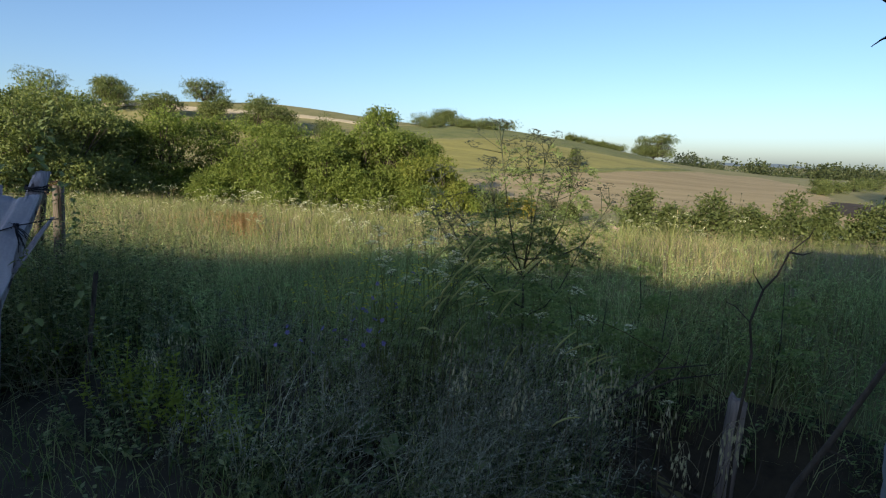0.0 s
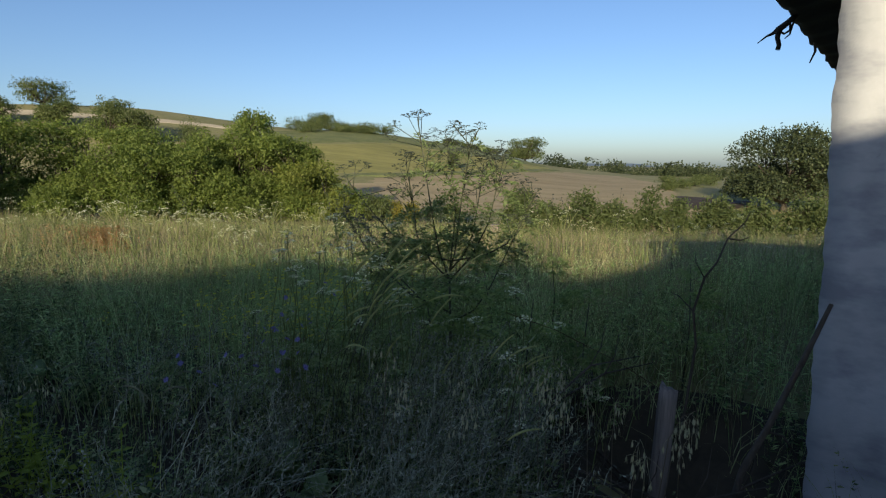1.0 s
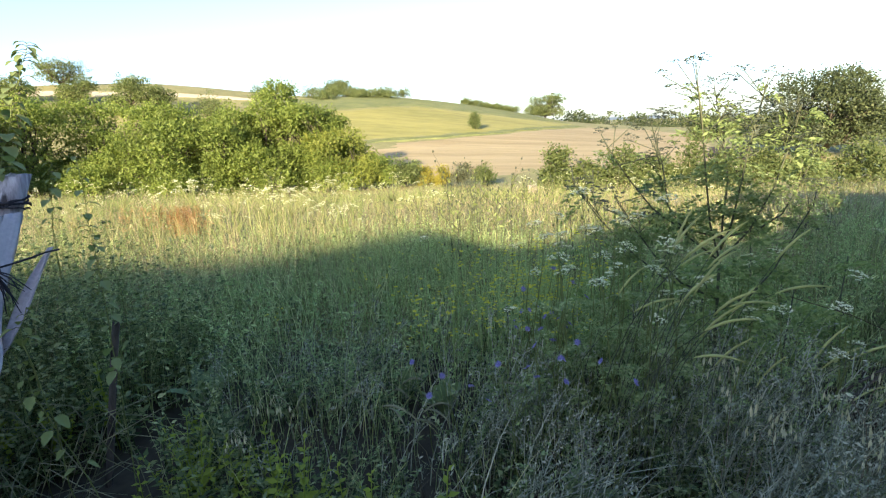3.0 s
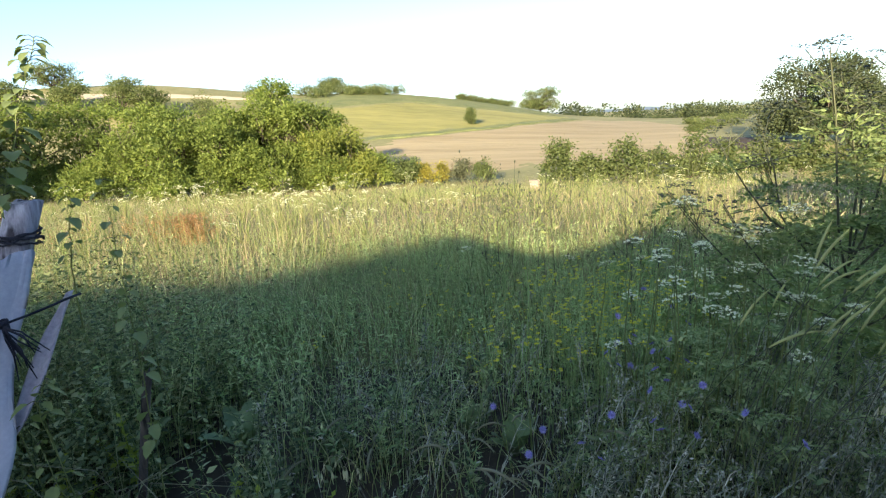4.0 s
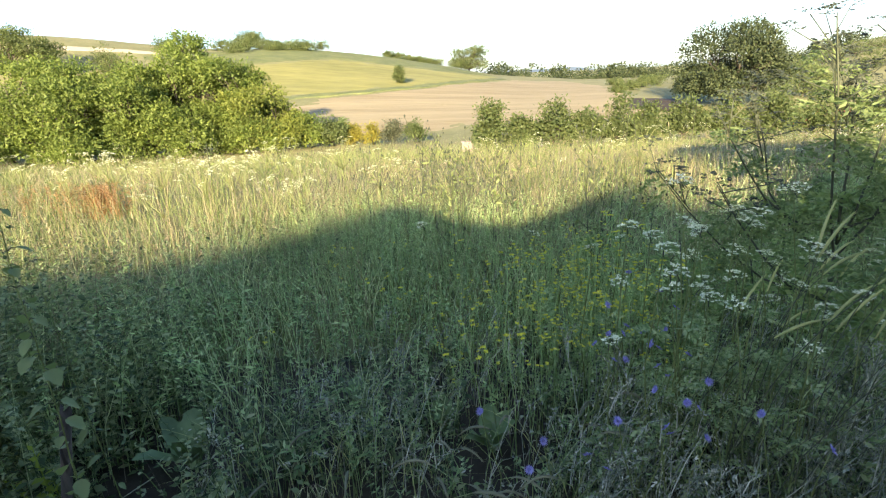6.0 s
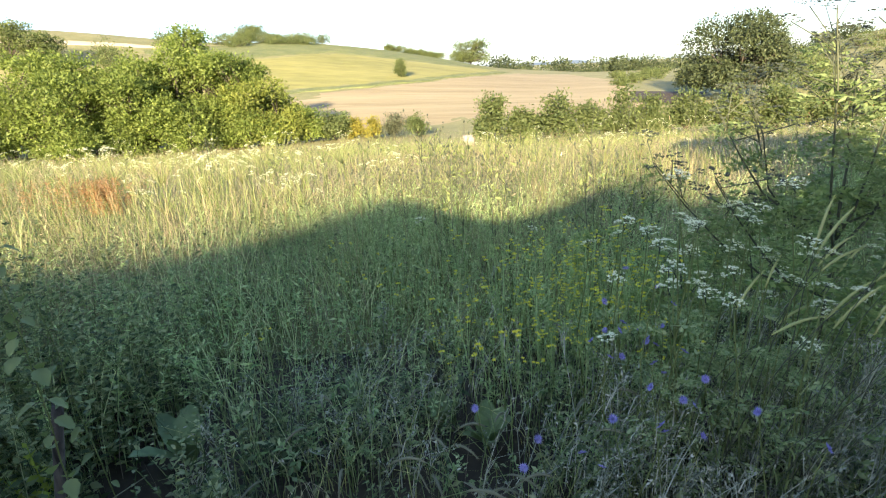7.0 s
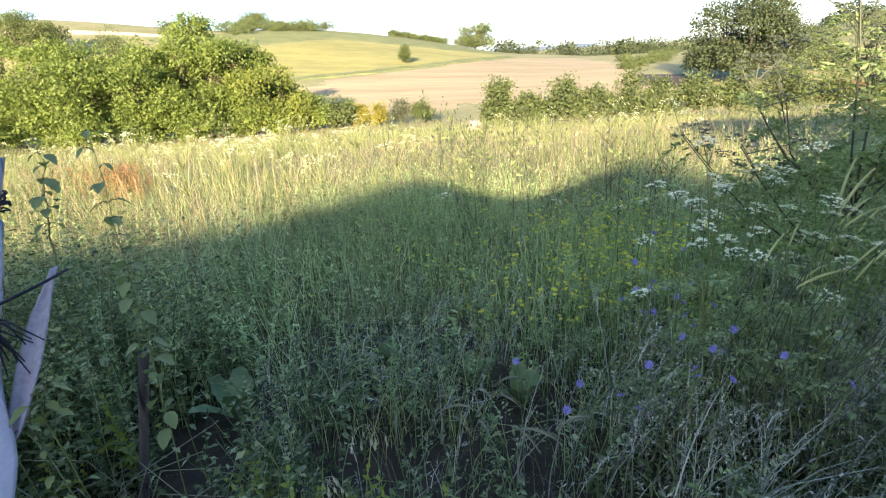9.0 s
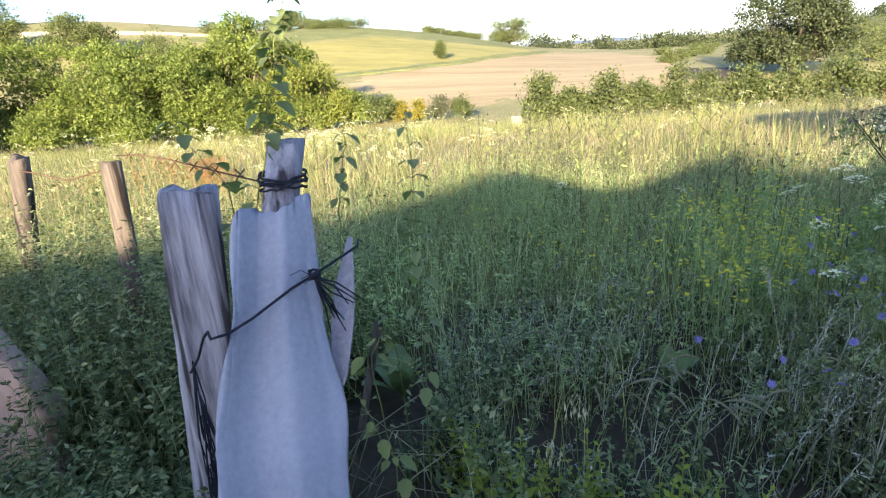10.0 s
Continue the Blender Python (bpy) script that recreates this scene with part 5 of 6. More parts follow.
def carrot_plant(h, heads, r):
    ob = plant("wild_carrot", "wild carrot plant with flat white flower heads", "flower", "white umbels by the fence")
    part("stem", tube([(0.05, 0.02, -0.1), (0.025, 0.03, h * 0.3), (0.035, -0.01, h * 0.6), (0.01, 0.0, h * 0.85), (0, 0, h)], [0.003, 0.0028, 0.0024, 0.002, 0.0016], 5), L_HERB, ob)
    for k in range(heads):
        low = np.array([0.005, 0, h * r.uniform(0.45, 0.75)]) if k else np.array([0, 0, h - 0.02])
        tip = np.array([0, 0, h]) if k == 0 else np.array([*(r.normal(size=2) * 0.12), h * r.uniform(0.82, 1.03)])
        um = umbel(tip, r.uniform(0.028, 0.038), r, 18)
        head = part("umbel", um[0], L_UMBEL, ob, "flat white umbel")
        part("ray", joined([um[1], tube([low, low * 0.4 + tip * 0.6 + (0.01, 0, -0.01), tip], 0.0016, 4)]), L_STEM, head)
    for k in range(4):
        a = r.uniform(0, math.tau)
        part("leaf", frond((0.025, 0.01, h * r.uniform(0.2, 0.65)), (math.cos(a), math.sin(a), 0.6), r.uniform(0.08, 0.15), r, 5), L_HEMLOCK, ob)
    return ob


spots = [(0.84 + 0.12 * i + pr.uniform(-0.04, 0.04), pr.uniform(2.1, 2.5), 0.76 + 0.1 * k + pr.uniform(-0.03, 0.03)) for i in range(6) for k in range(4)] + [(pr.uniform(1.4, 2.0), pr.uniform(2.1, 2.7), pr.uniform(0.62, 0.98)) for _ in range(9)] + [(1.98, 2.2, 0.74), (1.56, 2.0, 0.72), (1.94, 2.1, 0.65), (1.97, 2.0, 0.59), (2.02, 1.95, 0.47), (1.17, 2.6, 0.8), (1.41, 2.5, 0.8), (1.97, 2.6, 0.88), (1.8, 2.2, 0.74), (1.18, 2.3, 0.87), (0.98, 2.3, 0.97), (0.97, 2.5, 0.96), (1.17, 2.4, 1.01), (1.22, 2.3, 1.03), (1.27, 2.3, 0.99), (1.18, 2.5, 1.01), (1.33, 2.0, 0.94), (1.27, 2.1, 0.89), (1.39, 2.2, 0.96), (1.75, 2.4, 0.85), (1.5, 2.8, 0.9), (2.2, 2.6, 0.8), (1.05, 2.9, 0.85), (0.75, 3.6, 0.7), (0.2, 3.9, 0.7), (2.7, 3.3, 0.85), (2.4, 2.3, 0.6)]
for group in (0, 1, 2):
    mine = spots[group::3]
    place(carrot_plant(0.85, 1, pr), [(x, y, ground_z(x, y) - 0.02 + (z - 0.85) * 1.0) for x, y, z in mine], pr, (0.95, 1.05), 4)


def parsley(h, r):
    ob = plant("cow_parsley", "tall cow parsley with many white flower heads", "flower", "cow parsley in the meadow")
    part("stem", tube([(0, 0, -0.05), (0.02, 0, h * 0.5), (0, 0, h * 0.8)], [0.007, 0.006, 0.004], 6), L_HERB, ob)
    for k in range(9):
        a, q = r.uniform(0, math.tau), r.uniform(0.05, 0.35)
        tip = np.array([math.cos(a) * q, math.sin(a) * q, h * r.uniform(0.72, 1.05)])
        v1, v2 = umbel(tip, r.uniform(0.038, 0.06), r, 12)
        head = part("umbel", v1, L_UMBEL, ob, "flat white umbel")
        part("ray", joined([v2, tube([(0.01, 0, h * 0.5), tip * np.array([0.6, 0.6, 0.85]), tip], 0.003, 4)]), L_HERB, head)
    return ob


PARSLEY = [(cx + pr.normal() * 0.35, cy + pr.normal() * 0.3) for cx, cy, n in ((-2.2, 9.75, 3), (-2.3, 6.6, 2), (-1.4, 6.5, 2), (-4.4, 7.36, 3), (-0.7, 7.3, 2), (-2.75, 7.67, 3), (-2.5, 8.2, 2)) for _ in range(n)]
for group, sp in enumerate([[(-1.3, 9.0), (-1.1, 8.4), (-5.6, 8.2), (2.8, 7.6)] + PARSLEY[::2], [(-1.5, 7.4), (-2.5, 7.6), (-2.2, 7.0), (-4.9, 6.6), (2.2, 7.2), (0.9, 8.6)] + PARSLEY[1::2]]):
    place(parsley(0.72 + 0.08 * group, pr), [(x, y, ground_z(x, y)) for x, y in sp], pr, (0.85, 1.15), 4)


def chicory(h, flowers, r):
    ob = plant("chicory_plant", "chicory plant with open blue flowers", "flower", "chicory along the fence")
    part("stem", tube([(0.1, 0.03, -0.05), (0.05, 0.04, h * 0.35), (0.06, 0.0, h * 0.6), (0.015, 0.01, h * 0.85), (0, 0, h)], [0.003, 0.0025, 0.0022, 0.0018, 0.0014], 5), L_HERB, ob)
    for k in range(flowers):
        s = 1.0 if k == 0 else r.uniform(0.6, 0.95)
        a = r.uniform(0, math.tau)
        c = np.array([0, 0, h]) if k == 0 else np.array([math.cos(a) * 0.06, math.sin(a) * 0.06, h * s + 0.02])
        face = unit(np.array([r.normal() * 0.4, -0.8, 0.7]))
        u = unit(np.cross(face, [0, 0, 1.0]))
        w = np.cross(face, u)
        t = np.arange(15) / 15 * math.tau
        ax = np.cos(t)[:, None] * u + np.sin(t)[:, None] * w + face * 0.25
        fl = part("flower", leaves(np.repeat(c[None], 15, 0), ax, 0.0165, 0.0052, r, face), L_BLUE, ob, "open blue flower")
        part("flower_centre", tube([c, c + face * 0.004, c + face * 0.007], [0.003, 0.004, 0.001], 6), L_BLUE, fl)
        if k:
            part("side_stem", tube([(0.04, 0, h * s * 0.75), (0.02, 0.02, h * s * 0.88), c], 0.0014, 4), L_HERB, ob)
    return ob


blues = [(0.9, 2.358, 0.653), (0.96, 2.37, 0.62), (0.39, 2.166, 0.463), (0.83, 2.35, 0.64), (0.97, 2.6, 0.75), (1.06, 2.5, 0.72), (0.92, 2.2, 0.67), (0.91, 2.1, 0.64), (1.01, 2.15, 0.64), (0.54, 1.95, 0.54), (0.74, 1.95, 0.55), (0.86, 1.9, 0.58), (1.09, 1.9, 0.63), (0.98, 2.0, 0.6), (1.18, 1.75, 0.62), (0.86, 2.3, 0.66), (0.84, 2.4, 0.72), (1.0, 2.28, 0.68), (0.88, 2.05, 0.6), (1.02, 2.05, 0.63), (0.8, 2.2, 0.62), (0.66, 1.9, 0.52)]
for group in (0, 1):
    mine = blues[group::2]
    place(chicory(0.6, 1 + group, pr), [(x, y, ground_z(x, y) + z - 0.6) for x, y, z in mine], pr, (0.97, 1.03), 1)


def mustard(h, r):
    ob = plant("wild_mustard", "wild mustard plant with small yellow flowers", "flower", "mustard flowering in the shade")
    part("stem", tube([(0, 0, -0.05), (0.01, 0.01, h * 0.5), (0, 0, h)], [0.0022, 0.0018, 0.001], 5), L_MINT, ob)
    for k in range(4):
        a, s = r.uniform(0, math.tau), r.uniform(0.55, 0.85)
        c = np.array([math.cos(a) * r.uniform(0.03, 0.11), math.sin(a) * r.uniform(0.03, 0.11), h * r.uniform(0.78, 1.05)])
        branch = part("branch", tube([(0, 0, h * s * 0.8), c * 0.6 + np.array([0, 0, h * s * 0.4]), c], 0.001, 4), L_MINT, ob)
        for p in c + r.normal(size=(2, 3)) * 0.01:
            t = np.arange(4) / 4 * math.tau + r.uniform(0, 1)
            part("flower", leaves(np.repeat(p[None], 4, 0), np.stack([np.cos(t), np.sin(t), 0.35 + 0 * t], 1), 0.0095, 0.0092, r, np.array([0, -1.1, 0.8])), L_YELLOW, branch, "four-petalled yellow flower")
    return ob


for group in range(3):
    sp = [(0.27 * q + pr.normal(0.1, 0.24), q, pr.uniform(0.03, 0.15)) for q in 2.35 + 1.25 * pr.uniform(0, 1, 38)] + [(pr.uniform(-0.6, 0.6), pr.uniform(2.8, 4.2), -0.08) for _ in range(4)]
    place(mustard(0.56, pr), [(x, y, ground_z(x, y) + z) for x, y, z in sp], pr, (0.85, 1.2), 8)


def barley(h, reach, r, mat, hang=1.0, long=0.13):
    ob = plant("wild_barley", "wild barley stalk with a drooping bristly ear" if hang > 0.5 else "wild barley stalk with a leaning pale green ear", "grass", "barley ears by the fence")
    s = np.linspace(0, 1, 7)
    p = np.stack([reach * s ** 2.2, 0 * s, h * ((1 - hang) * s + hang * (1 - (1 - s) ** 1.6)) - 0.25 * hang * reach * s ** 4], 1)
    part("stalk", tube(p, np.linspace(0.0017, 0.001, 7), 5), L_GRASS if hang > 0.5 else L_STEM, ob)
    d = unit(p[-1] - p[-2])
    s2 = np.linspace(0, 1, 6)
    ep = p[-1] + d * (long * s2)[:, None] + np.array([0.03 * (1 - hang), 0, -0.08 * hang - 0.015]) * (s2 ** 2)[:, None]
    ear = part("ear", tube(ep, [0.0018, 0.0038, 0.0044, 0.004, 0.003, 0.001], 6), mat, ob)
    k = 150
    q = r.uniform(0, 0.95, k)
    at = p[-1] + d * (long * q)[:, None] + np.array([0.03 * (1 - hang), 0, -0.08 * hang - 0.015]) * (q ** 2)[:, None]
    ax = d + np.array([0.45 * (1 - hang), 0, -1.25 * hang - 0.2]) * q[:, None] + r.normal(size=(k, 3)) * 0.18
    part("bristle", leaves(at, ax, r.uniform(0.012, 0.024, k), 0.0012, r), mat, ear)
    for j in range(2):
        b = p[1 + j]
        part("blade", ribbons([b], 0.1, [(r.normal() * 0.08, r.normal() * 0.08)], 0.006, 4, r=r), L_GRASS, ob)
    return ob


for group in range(4):
    sp = [(pr.normal(1.22, 0.1), pr.normal(2.05, 0.1), pr.uniform(0.74, 1.04)) for _ in range(6)] + [(pr.normal(1.65, 0.25), pr.normal(2.1, 0.15), pr.uniform(0.5, 0.72)) for _ in range(2)]
    place(barley(0.8, 0.16 + 0.05 * group, pr, L_EAR, 0.1 + 0.12 * group, 0.17), [(x, y, ground_z(x, y) + h - 0.8 - 0.1) for x, y, h in sp], pr, (0.94, 1.06), 7, (-50, 45))
for group in range(3):
    sp = [(pr.uniform(-0.15, 0.75), pr.uniform(1.75, 2.45), pr.uniform(0.36, 0.5)) for _ in range(8)]
    place(barley(0.8, 0.12 + 0.04 * group, pr, L_AWN), [(x, y, ground_z(x, y) + h - 0.8 - 0.02) for x, y, h in sp], pr, (0.94, 1.06), 7)


def oat(h, r):
    ob = plant("wild_oat", "pale wild oat stalk with hanging seeds", "grass", "wild oats by the fence")
    p = np.array([(0, 0, 0), (0.01, 0, h * 0.5), (0.03, 0, h * 0.82), (0.07, 0, h * 0.95), (0.12, 0, h)])
    part("stalk", tube(p, [0.002, 0.0018, 0.0014, 0.001, 0.0007], 4), L_STRAW, ob)
    for k in range(11):
        s = k / 10 * 2
        i = min(int(s), 1)
        c = p[2 + i] + (p[3 + i] - p[2 + i]) * (s - i)
        q = c + np.array([r.normal() * 0.025, r.normal() * 0.025, -r.uniform(0.015, 0.045)])
        part("seed", joined([leaves([q] * 3, np.array([(0.1, 0.1, -1.0), (-0.12, 0.05, -1.0), (0.0, -0.12, -1.0)]), r.uniform(0.026, 0.038), 0.0062, r), tube([c, (c + q) / 2 + (0, 0, 0.006), q], 0.0006, 3)]), L_OAT, ob)
    return ob


sp = [(-0.05, 1.95, 0.47), (-0.2, 1.85, 0.4), (2.1, 1.85, 0.78), (2.3, 1.9, 0.74), (2.45, 1.75, 0.6), (2.5, 1.7, 0.7), (1.9, 1.75, 0.66), (1.75, 1.65, 0.6), (2.2, 2.1, 0.8), (2.02, 1.75, 0.72), (2.12, 1.72, 0.68), (2.2, 1.8, 0.7), (2.38, 1.82, 0.66), (2.55, 1.85, 0.72), (2.62, 1.78, 0.64), (2.4, 1.7, 0.52), (1.5, 1.75, 0.62), (1.45, 1.8, 0.68), (1.6, 1.78, 0.6), (1.95, 1.95, 0.7)]
for x, y, h in sp:
    ob = oat(h, pr)
    ob.matrix_world = Matrix.Translation((x, y, ground_z(x, y))) @ pose(0, 0, 0, pr.uniform(-6, 6), pr.uniform(-6, 6), pr.uniform(0, 360))


def nettle(h, r):
    ob = plant("nettle_plant", "upright weed with pale yellow-green paired leaves", "weed", "pale weeds at the fence foot")
    shoots = [((0, 0, -0.05), (0.02, 0.01, h * 0.5), (0.0, 0.02, h))] + [((0, 0, h * q), (0.06 * c, 0.06 * d, h * (q + 0.18)), (0.09 * c, 0.09 * d, h * (q + 0.42))) for q, c, d in ((0.2, 1, -0.4), (0.3, -0.9, 0.5), (0.42, 0.3, 1))]
    for k, shoot in enumerate(shoots):
        p = np.array(shoot)
        stem = part("stem" if k == 0 else "side_shoot", tube(p, [0.003, 0.0024, 0.0014] if k == 0 else [0.0018, 0.0015, 0.001], 5), L_LIME, ob)
        for j in range(9 if k == 0 else 5):
            t = 0.3 + 0.7 * j / (8 if k == 0 else 4)
            c = p[0] + (p[1] - p[0]) * t * 2 if t < 0.5 else p[1] + (p[2] - p[1]) * (t * 2 - 1)
            a = j * 1.57 + r.uniform(-0.4, 0.4)
            ln = (0.052 if k == 0 else 0.036) * (1.25 - 0.75 * t) * r.uniform(0.8, 1.2)
            for q in (0, math.pi):
                ax = np.array([(math.cos(a + q), math.sin(a + q), r.uniform(-0.1, 0.6) + 0.5 * (t > 0.9))])
                part("leaf", leaves([c], ax, ln, ln * 0.58, r, np.array([0, 0, 1.0]), 0.1), L_LIME, stem)
    return ob


for group in range(2):
    sp = [[(-0.05, 1.72), (-0.1, 1.6), (0.25, 1.62), (0.1, 1.58), (0.3, 1.5), (-1.15, 2.0), (-0.42, 1.62), (-0.38, 1.8), (0.62, 1.5), (-0.3, 1.66)], [(0.02, 1.75), (0.19, 1.6), (-0.45, 1.9), (-0.36, 1.7), (0.05, 1.5), (-1.0, 2.15), (-0.2, 1.8), (-1.3, 1.9), (0.36, 1.66)]][group]
    place(nettle(0.42, pr), [(x, y, ground_z(x, y)) for x, y in sp], pr, (0.8, 1.25), 9)


def forb(h, r, mat):
    ob = plant("meadow_forb", "tall branching meadow weed with dry flower heads", "weed", "tall weeds at the edge of the shade")
    part("stem", tube([(0, 0, -0.05), (0.015, 0.01, h * 0.5), (0.0, 0.0, h)], [0.004, 0.0035, 0.002], 5), L_STEM, ob)
    for k in range(9):
        s = r.uniform(0.35, 0.95)
        a = r.uniform(0, math.tau)
        ln = h * r.uniform(0.18, 0.34)
        low = np.array([0.01, 0, h * s])
        tip = low + np.array([math.cos(a) * ln * 0.6, math.sin(a) * ln * 0.6, ln * 0.8])
        part("branch", tube([low, (low + tip) / 2 + (0, 0, -0.015), tip], [0.0022, 0.0018, 0.0012], 4), L_STEM, ob)
        hd = part("head", tube([tip, tip + (0, 0, 0.012), tip + (0, 0, 0.024)], [0.004, 0.008, 0.003], 6), mat, ob)
        at = low + (tip - low) * r.uniform(0, 0.8, (5, 1))
        for q in at[:2]:
            part("leaf", leaves([q], r.normal(size=(1, 3)) + np.array([0, 0, 0.2]), r.uniform(0.04, 0.08, 1), r.uniform(0.01, 0.02, 1), r), L_HERB, ob)
    return ob


for group, (h, mat) in enumerate([(0.95, L_SEED), (0.85, L_STEM), (1.05, L_SEED)]):
    sp = [(pr.normal(0.35, 0.5), pr.normal(5.7, 0.35), 0) for _ in range(6)] + [(pr.normal(1.1, 0.5), pr.normal(4.7, 0.3), 0) for _ in range(4)] + [(pr.uniform(-4, 4), pr.uniform(5.5, 9), 0) for _ in range(7)]
    place(forb(h, pr, mat), [(x, y, ground_z(x, y)) for x, y, z in sp], pr, (0.75, 1.1), 7)


def broad_leaf(base, way, length, width, r, curl=0.4):
    """A large soft leaf with a raised edge and a bent blade."""
    way = unit(np.asarray(way, float))
    sd = unit(np.cross(way, [0, 0, 1.0]))
    s = np.linspace(0, 1, 8)
    mid = np.asarray(base) + way * length * s[:, None] + np.array([0, 0, -curl * length]) * (s ** 2)[:, None]
    w = width * np.sin(np.pi * np.clip(0.06 + s * 0.93, 0, 1)) ** 0.8 * (1 + 0.12 * np.sin(s * 24))
    cols = [mid + sd * (w * q)[:, None] + np.array([0, 0, 1.0]) * (np.abs(q) * w * 0.35)[:, None] for q in (-0.5, -0.25, 0, 0.25, 0.5)]
    v = np.stack(cols, 1)
    return v.reshape(-1, 3), sheet_faces(8, 5)


def dock(name, label, x, y, sizes, mat, r):
    ob = thing(name, (x, y, ground_z(x, y)), label, "plant", "broad-leaved plants")
    for k, ln in enumerate(sizes):
        a = k / len(sizes) * math.tau + r.uniform(-0.3, 0.3)
        part("leaf", broad_leaf((0, 0, 0.02), (math.cos(a), math.sin(a), r.uniform(1.2, 3.0)), ln * r.uniform(0.8, 1.1), ln * 0.3, r, 0.3), mat, ob, shade=True)
    return ob


for x, y, sz in [(-0.76, 2.52, 0.34), (-0.55, 2.25, 0.2), (0.45, 2.55, 0.28), (0.25, 2.7, 0.25), (1.05, 1.85, 0.26), (1.2, 1.75, 0.22), (2.1, 1.9, 0.26), (-0.15, 2.9, 0.22)]:
    dock("dock_plant", "broad-leaved dock plant with large green leaves", x, y, [sz, sz * 0.8, sz * 1.1, sz * 0.9, sz * 0.7, sz, sz * 0.85, sz * 0.95], L_DOCK, pr)

# bindweed climbing the post and two tall leafy shoots
def climber(name, label, pts, count, size, r, mat=L_LIME):
    p = np.asarray(pts, float)
    ob = thing(name, tuple(p[0]), label, "climber", "climbing shoots on the fence")
    q = p - p[0]
    fine = np.linspace(0, len(q) - 1, 3 * len(q))
    q = np.stack([np.interp(fine, np.arange(len(q)), q[:, i]) for i in range(3)], 1)
    q[1:] += r.normal(size=(len(q) - 1, 3)) * np.array([0.003, 0.003, 0.0])
    part("stem", tube(q, np.linspace(0.0022, 0.001, len(q)), 5), L_HERB, ob)
    d = np.repeat(np.linspace(0.38, 1.0, count // 2), 2) * (len(q) - 1)
    turn = 0.0
    for k, t in enumerate(d):
        i = min(int(t), len(q) - 2)
        c = q[i] + (q[i + 1] - q[i]) * (t - i)
        turn = turn + r.uniform(1.8, 4.4)
        if r.uniform() < 0.08:
            continue
        w = np.array([math.cos(turn), math.sin(turn), r.uniform(-0.1, 0.5)])
        tip = c + w * size * r.uniform(0.3, 0.6)
        ln = size * r.uniform(0.5, 1.2) * (1.1 - 0.6 * (k / len(d)) ** 2)
        leaf = part("leaf", broad_leaf(tip, w * np.array([1, 1, 0]) + np.array([0, 0, r.uniform(-0.7, -0.1)]), ln, ln * 0.85, r, 0.35), mat, ob, shade=True)
        part("leaf_stalk", tube([c, (c + tip) / 2 + (0, 0, 0.004), tip], 0.0011, 4), L_STEM, leaf)
    return ob


climber("bindweed", "bindweed shoot with heart-shaped leaves climbing a post", [(-0.92, 1.7, 0.1), (-0.93, 1.66, 0.7), (-0.895, 1.66, 1.12), (-0.845, 1.7, 1.33), (-0.81, 1.75, 1.5), (-0.78, 1.78, 1.64), (-0.74, 1.78, 1.72)], 64, 0.043, pr, L_WEED)
climber("bindweed", "bindweed shoot with heart-shaped leaves climbing a post", [(-0.98, 1.8, 0.5), (-0.96, 1.7, 1.0), (-0.95, 1.66, 1.22), (-1.02, 1.68, 1.3), (-1.06, 1.7, 1.36)], 12, 0.044, pr, L_WEED)
climber("bindweed", "bindweed shoot with heart-shaped leaves climbing a post", [(-0.72, 1.72, 0.95), (-0.7, 1.7, 1.12), (-0.685, 1.7, 1.2), (-0.665, 1.7, 1.28), (-0.66, 1.7, 1.34)], 14, 0.03, pr, L_WEED)
climber("tall_shoot", "single tall leafy shoot rising from weeds", [(-0.54, 1.68, 0.05), (-0.52, 1.66, 0.6), (-0.5, 1.64, 1.0), (-0.505, 1.63, 1.36)], 40, 0.034, pr, L_WEED)
climber("tall_shoot", "single tall leafy shoot rising from weeds", [(-0.62, 1.95, 0.05), (-0.64, 1.9, 0.6), (-0.66, 1.88, 1.12)], 16, 0.028, pr, L_WEED)
climber("bramble", "trailing bramble shoot with lobed leaves", [(-0.6, 1.5, 0.1), (-0.58, 1.45, 0.55), (-0.6, 1.42, 0.88), (-0.56, 1.42, 0.95)], 16, 0.034, pr, L_HERB)
climber("bramble", "trailing bramble shoot with lobed leaves", [(-0.45, 1.5, 0.05), (-0.5, 1.45, 0.4), (-0.58, 1.42, 0.65), (-0.66, 1.44, 0.82)], 16, 0.034, pr, L_HERB)
x, y = mr.uniform(-0.8, -0.2, 160), mr.uniform(1.6, 2.2, 160)
x, y = np.concatenate([x, mr.normal(-0.64, 0.07, 230)]), np.concatenate([y, mr.normal(1.72, 0.07, 230)])
weeds("stake_weeds", x, y, mr.uniform(0.45, 0.74, len(x)), 26, mr.uniform(0.025, 0.045, len(x)), 0.5, L_WEED, "leafy weeds growing round a thin stake", mr)
# short growth on the near side of the fence
x, y = mr.uniform(-3.5, 3.2, 7000), mr.uniform(0.0, 1.4, 7000)
tall = mr.uniform(0.06, 0.22, len(x)) + 0.1 * smooth(0.4, 1.3, y)
stand("short_grass", x, y, tall, leaning(len(x), 0.8, mr) * tall[:, None], mr.uniform(0.003, 0.006, len(x)), L_GRASS, "short trodden grass beside the fence", 3)
x, y = mr.uniform(-3, 2.6, 500), mr.uniform(0.3, 1.4, 500)
weeds("low_weeds", x, y, mr.uniform(0.12, 0.34, len(x)), 18, mr.uniform(0.03, 0.05, len(x)), 0.5, L_WEED, "low green weeds beside the fence", mr)
x, y = mr.uniform(-1.6, 2.3, 600), mr.uniform(1.35, 2.05, 600)
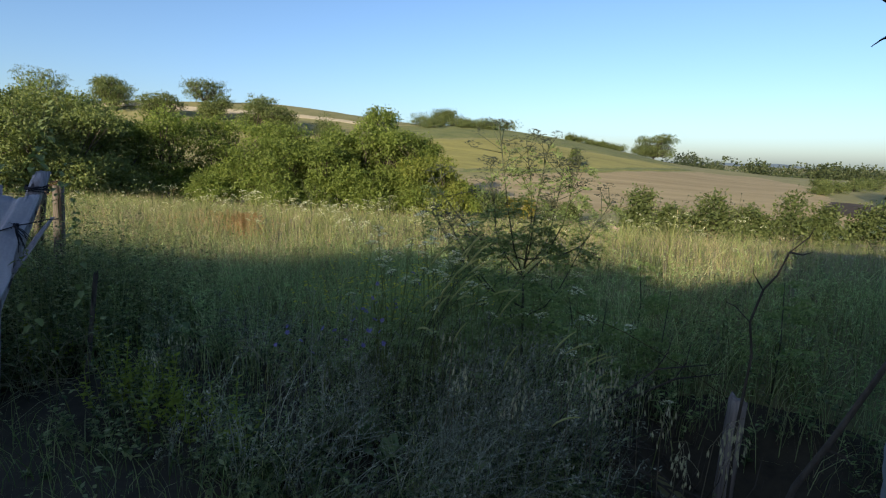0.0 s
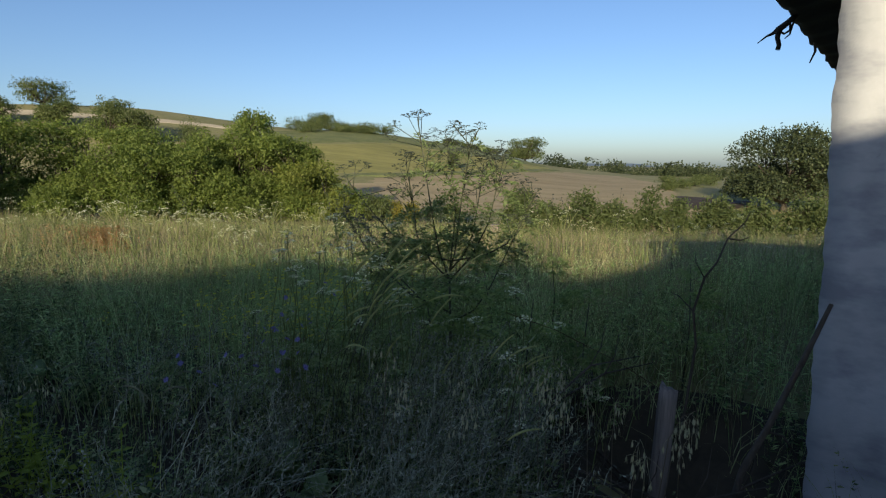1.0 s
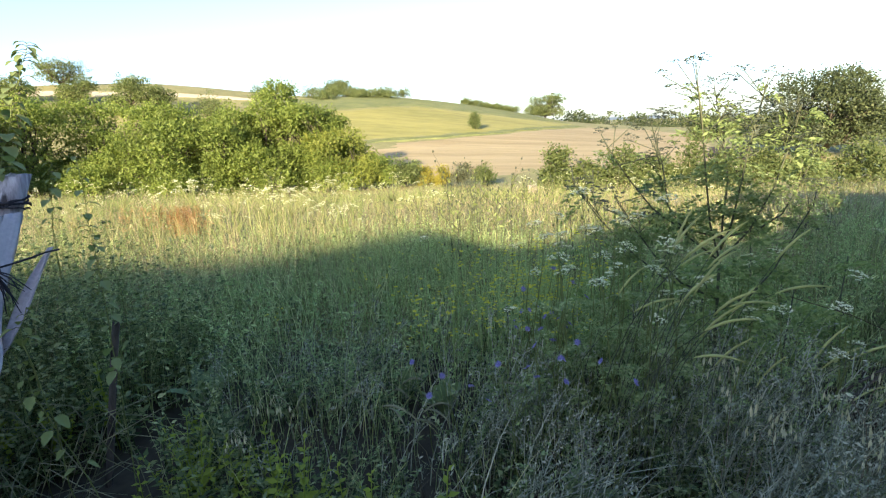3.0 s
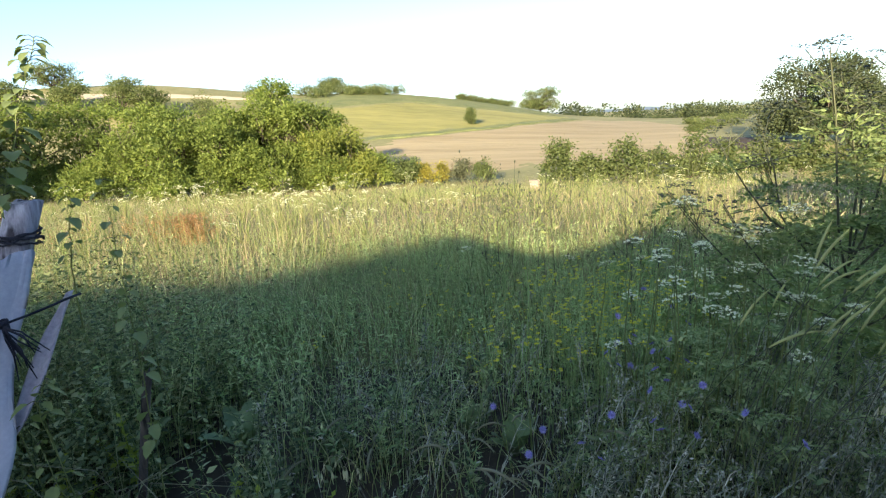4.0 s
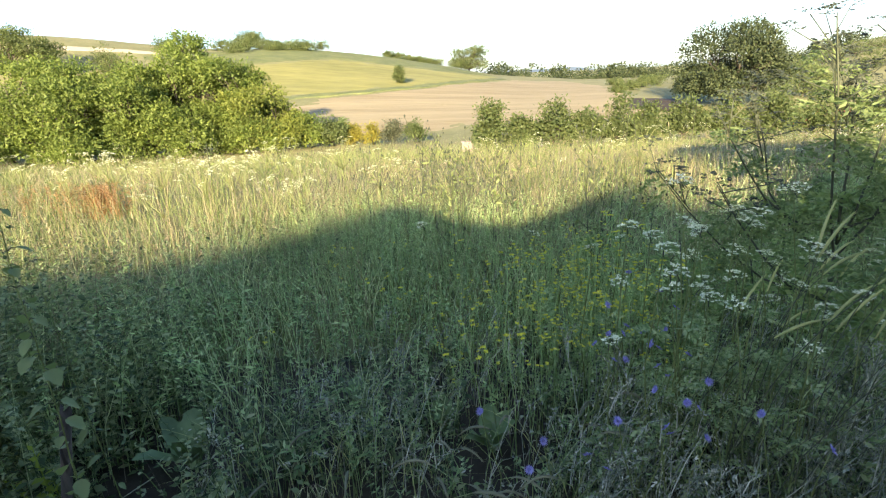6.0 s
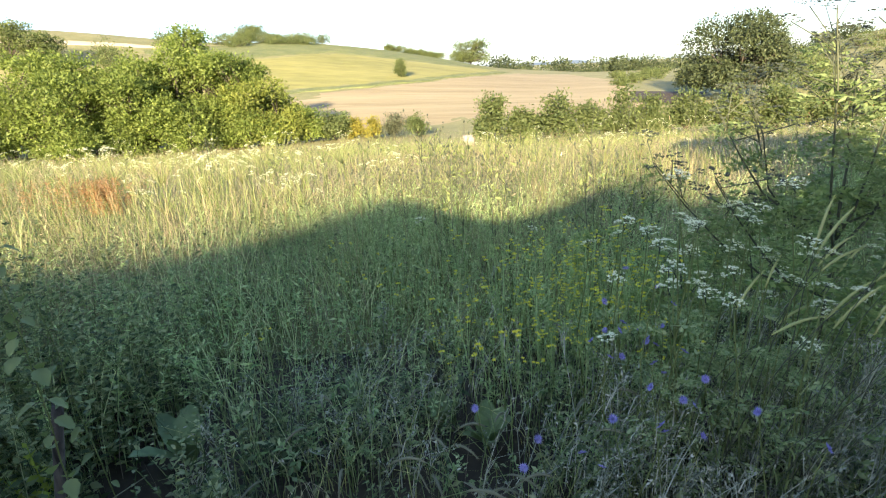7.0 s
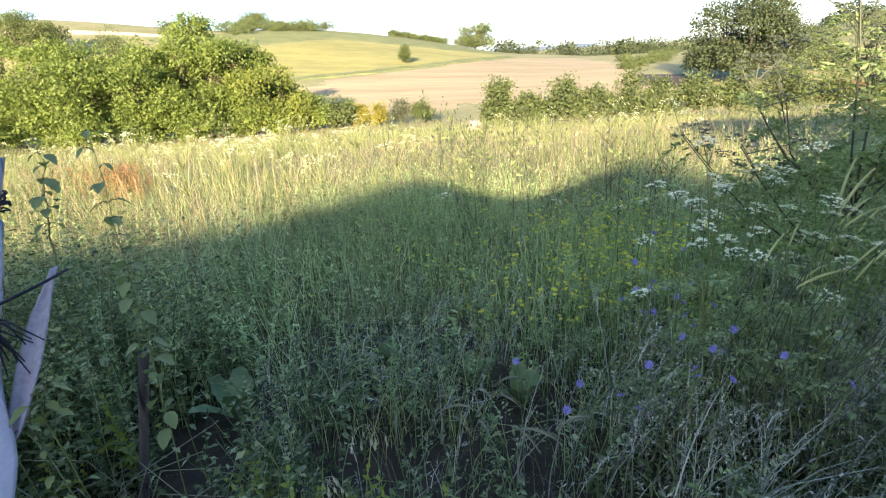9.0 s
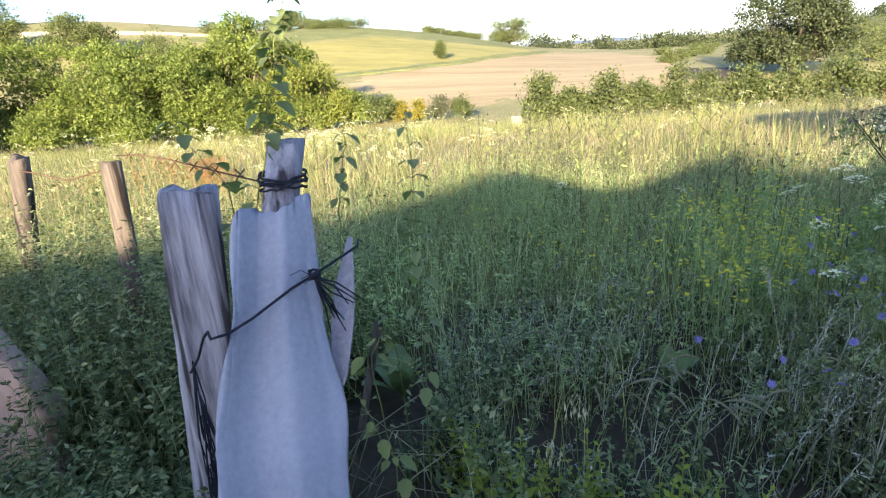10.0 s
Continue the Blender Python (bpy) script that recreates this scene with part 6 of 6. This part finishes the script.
weeds("fence_foot_weeds", x, y, mr.uniform(0.14, 0.34, len(x)), 22, mr.uniform(0.028, 0.05, len(x)), 0.5, L_WEED, "low leafy green weeds crowding the fence foot", mr, spread=0.45)
# weeds round the posts on the far side of the fence
x, y = mr.uniform(-3.6, -0.95, 1500), mr.uniform(1.35, 3.2, 1500)
keep = ~((x > -1.2) & (y < 1.75))
x, y = x[keep], y[keep]
weeds("fence_weeds", x, y, mr.uniform(0.45, 0.95, len(x)) * (0.75 + 0.25 * (y > 1.8)) + 0.2 * ((x < -1.35) & (y > 1.75)), 34, 0.042, 0.45, L_WEED, "tall leafy weeds overgrowing the old fence", mr, spread=0.35, stem=0.004)
x, y = mr.uniform(-2.0, -1.25, 260), mr.uniform(1.25, 1.62, 260)
weeds("slab_weeds", x, y, mr.uniform(0.4, 0.62, 260), 26, 0.045, 0.45, L_WEED, "leafy weeds growing in front of a stone slab", mr, spread=0.4, stem=0.004)
# dry brown growth round the sunlit posts
x, y = mr.uniform(-3.7, -1.4, 800), mr.uniform(2.1, 3.5, 800)
tall = mr.uniform(0.5, 1.0, len(x))
stand("post_grass", x, y, tall, leaning(len(x), 0.6, mr) * tall[:, None], 0.004, L_DRY, "tall dry brownish grass round old fence posts", 3, heads=0.05)
x, y = mr.uniform(-3.4, -1.35, 420), mr.uniform(2.0, 2.6, 420)
weeds("post_weeds", x, y, mr.uniform(0.55, 1.0, len(x)), 24, 0.04, 0.35, L_WEED, "leafy weeds standing round old fence posts", mr, stem=0.004)
dr = np.random.default_rng(64)
for k in range(46):
    a, q = dr.uniform(0, math.tau), dr.uniform(0.25, 0.5)
    x0, y0 = dr.normal(-0.82, 0.14), dr.normal(1.66, 0.17)
    ob = thing("dry_stalk", (x0, y0, ground_z(x0, y0)), "dry broken stalk lying across bare soil", "stalk", "dry stalks at the post's foot")
    rise = dr.uniform(0.1, 0.45)
    part("stem", tube([(0, 0, dr.uniform(0.0, 0.2)), (math.cos(a) * q * 0.4, math.sin(a) * q * 0.3, rise), (math.cos(a) * q, math.sin(a) * q * 0.7, rise * dr.uniform(0.7, 1.3))], [0.0022, 0.002, 0.0012], 4), L_AWN, ob)
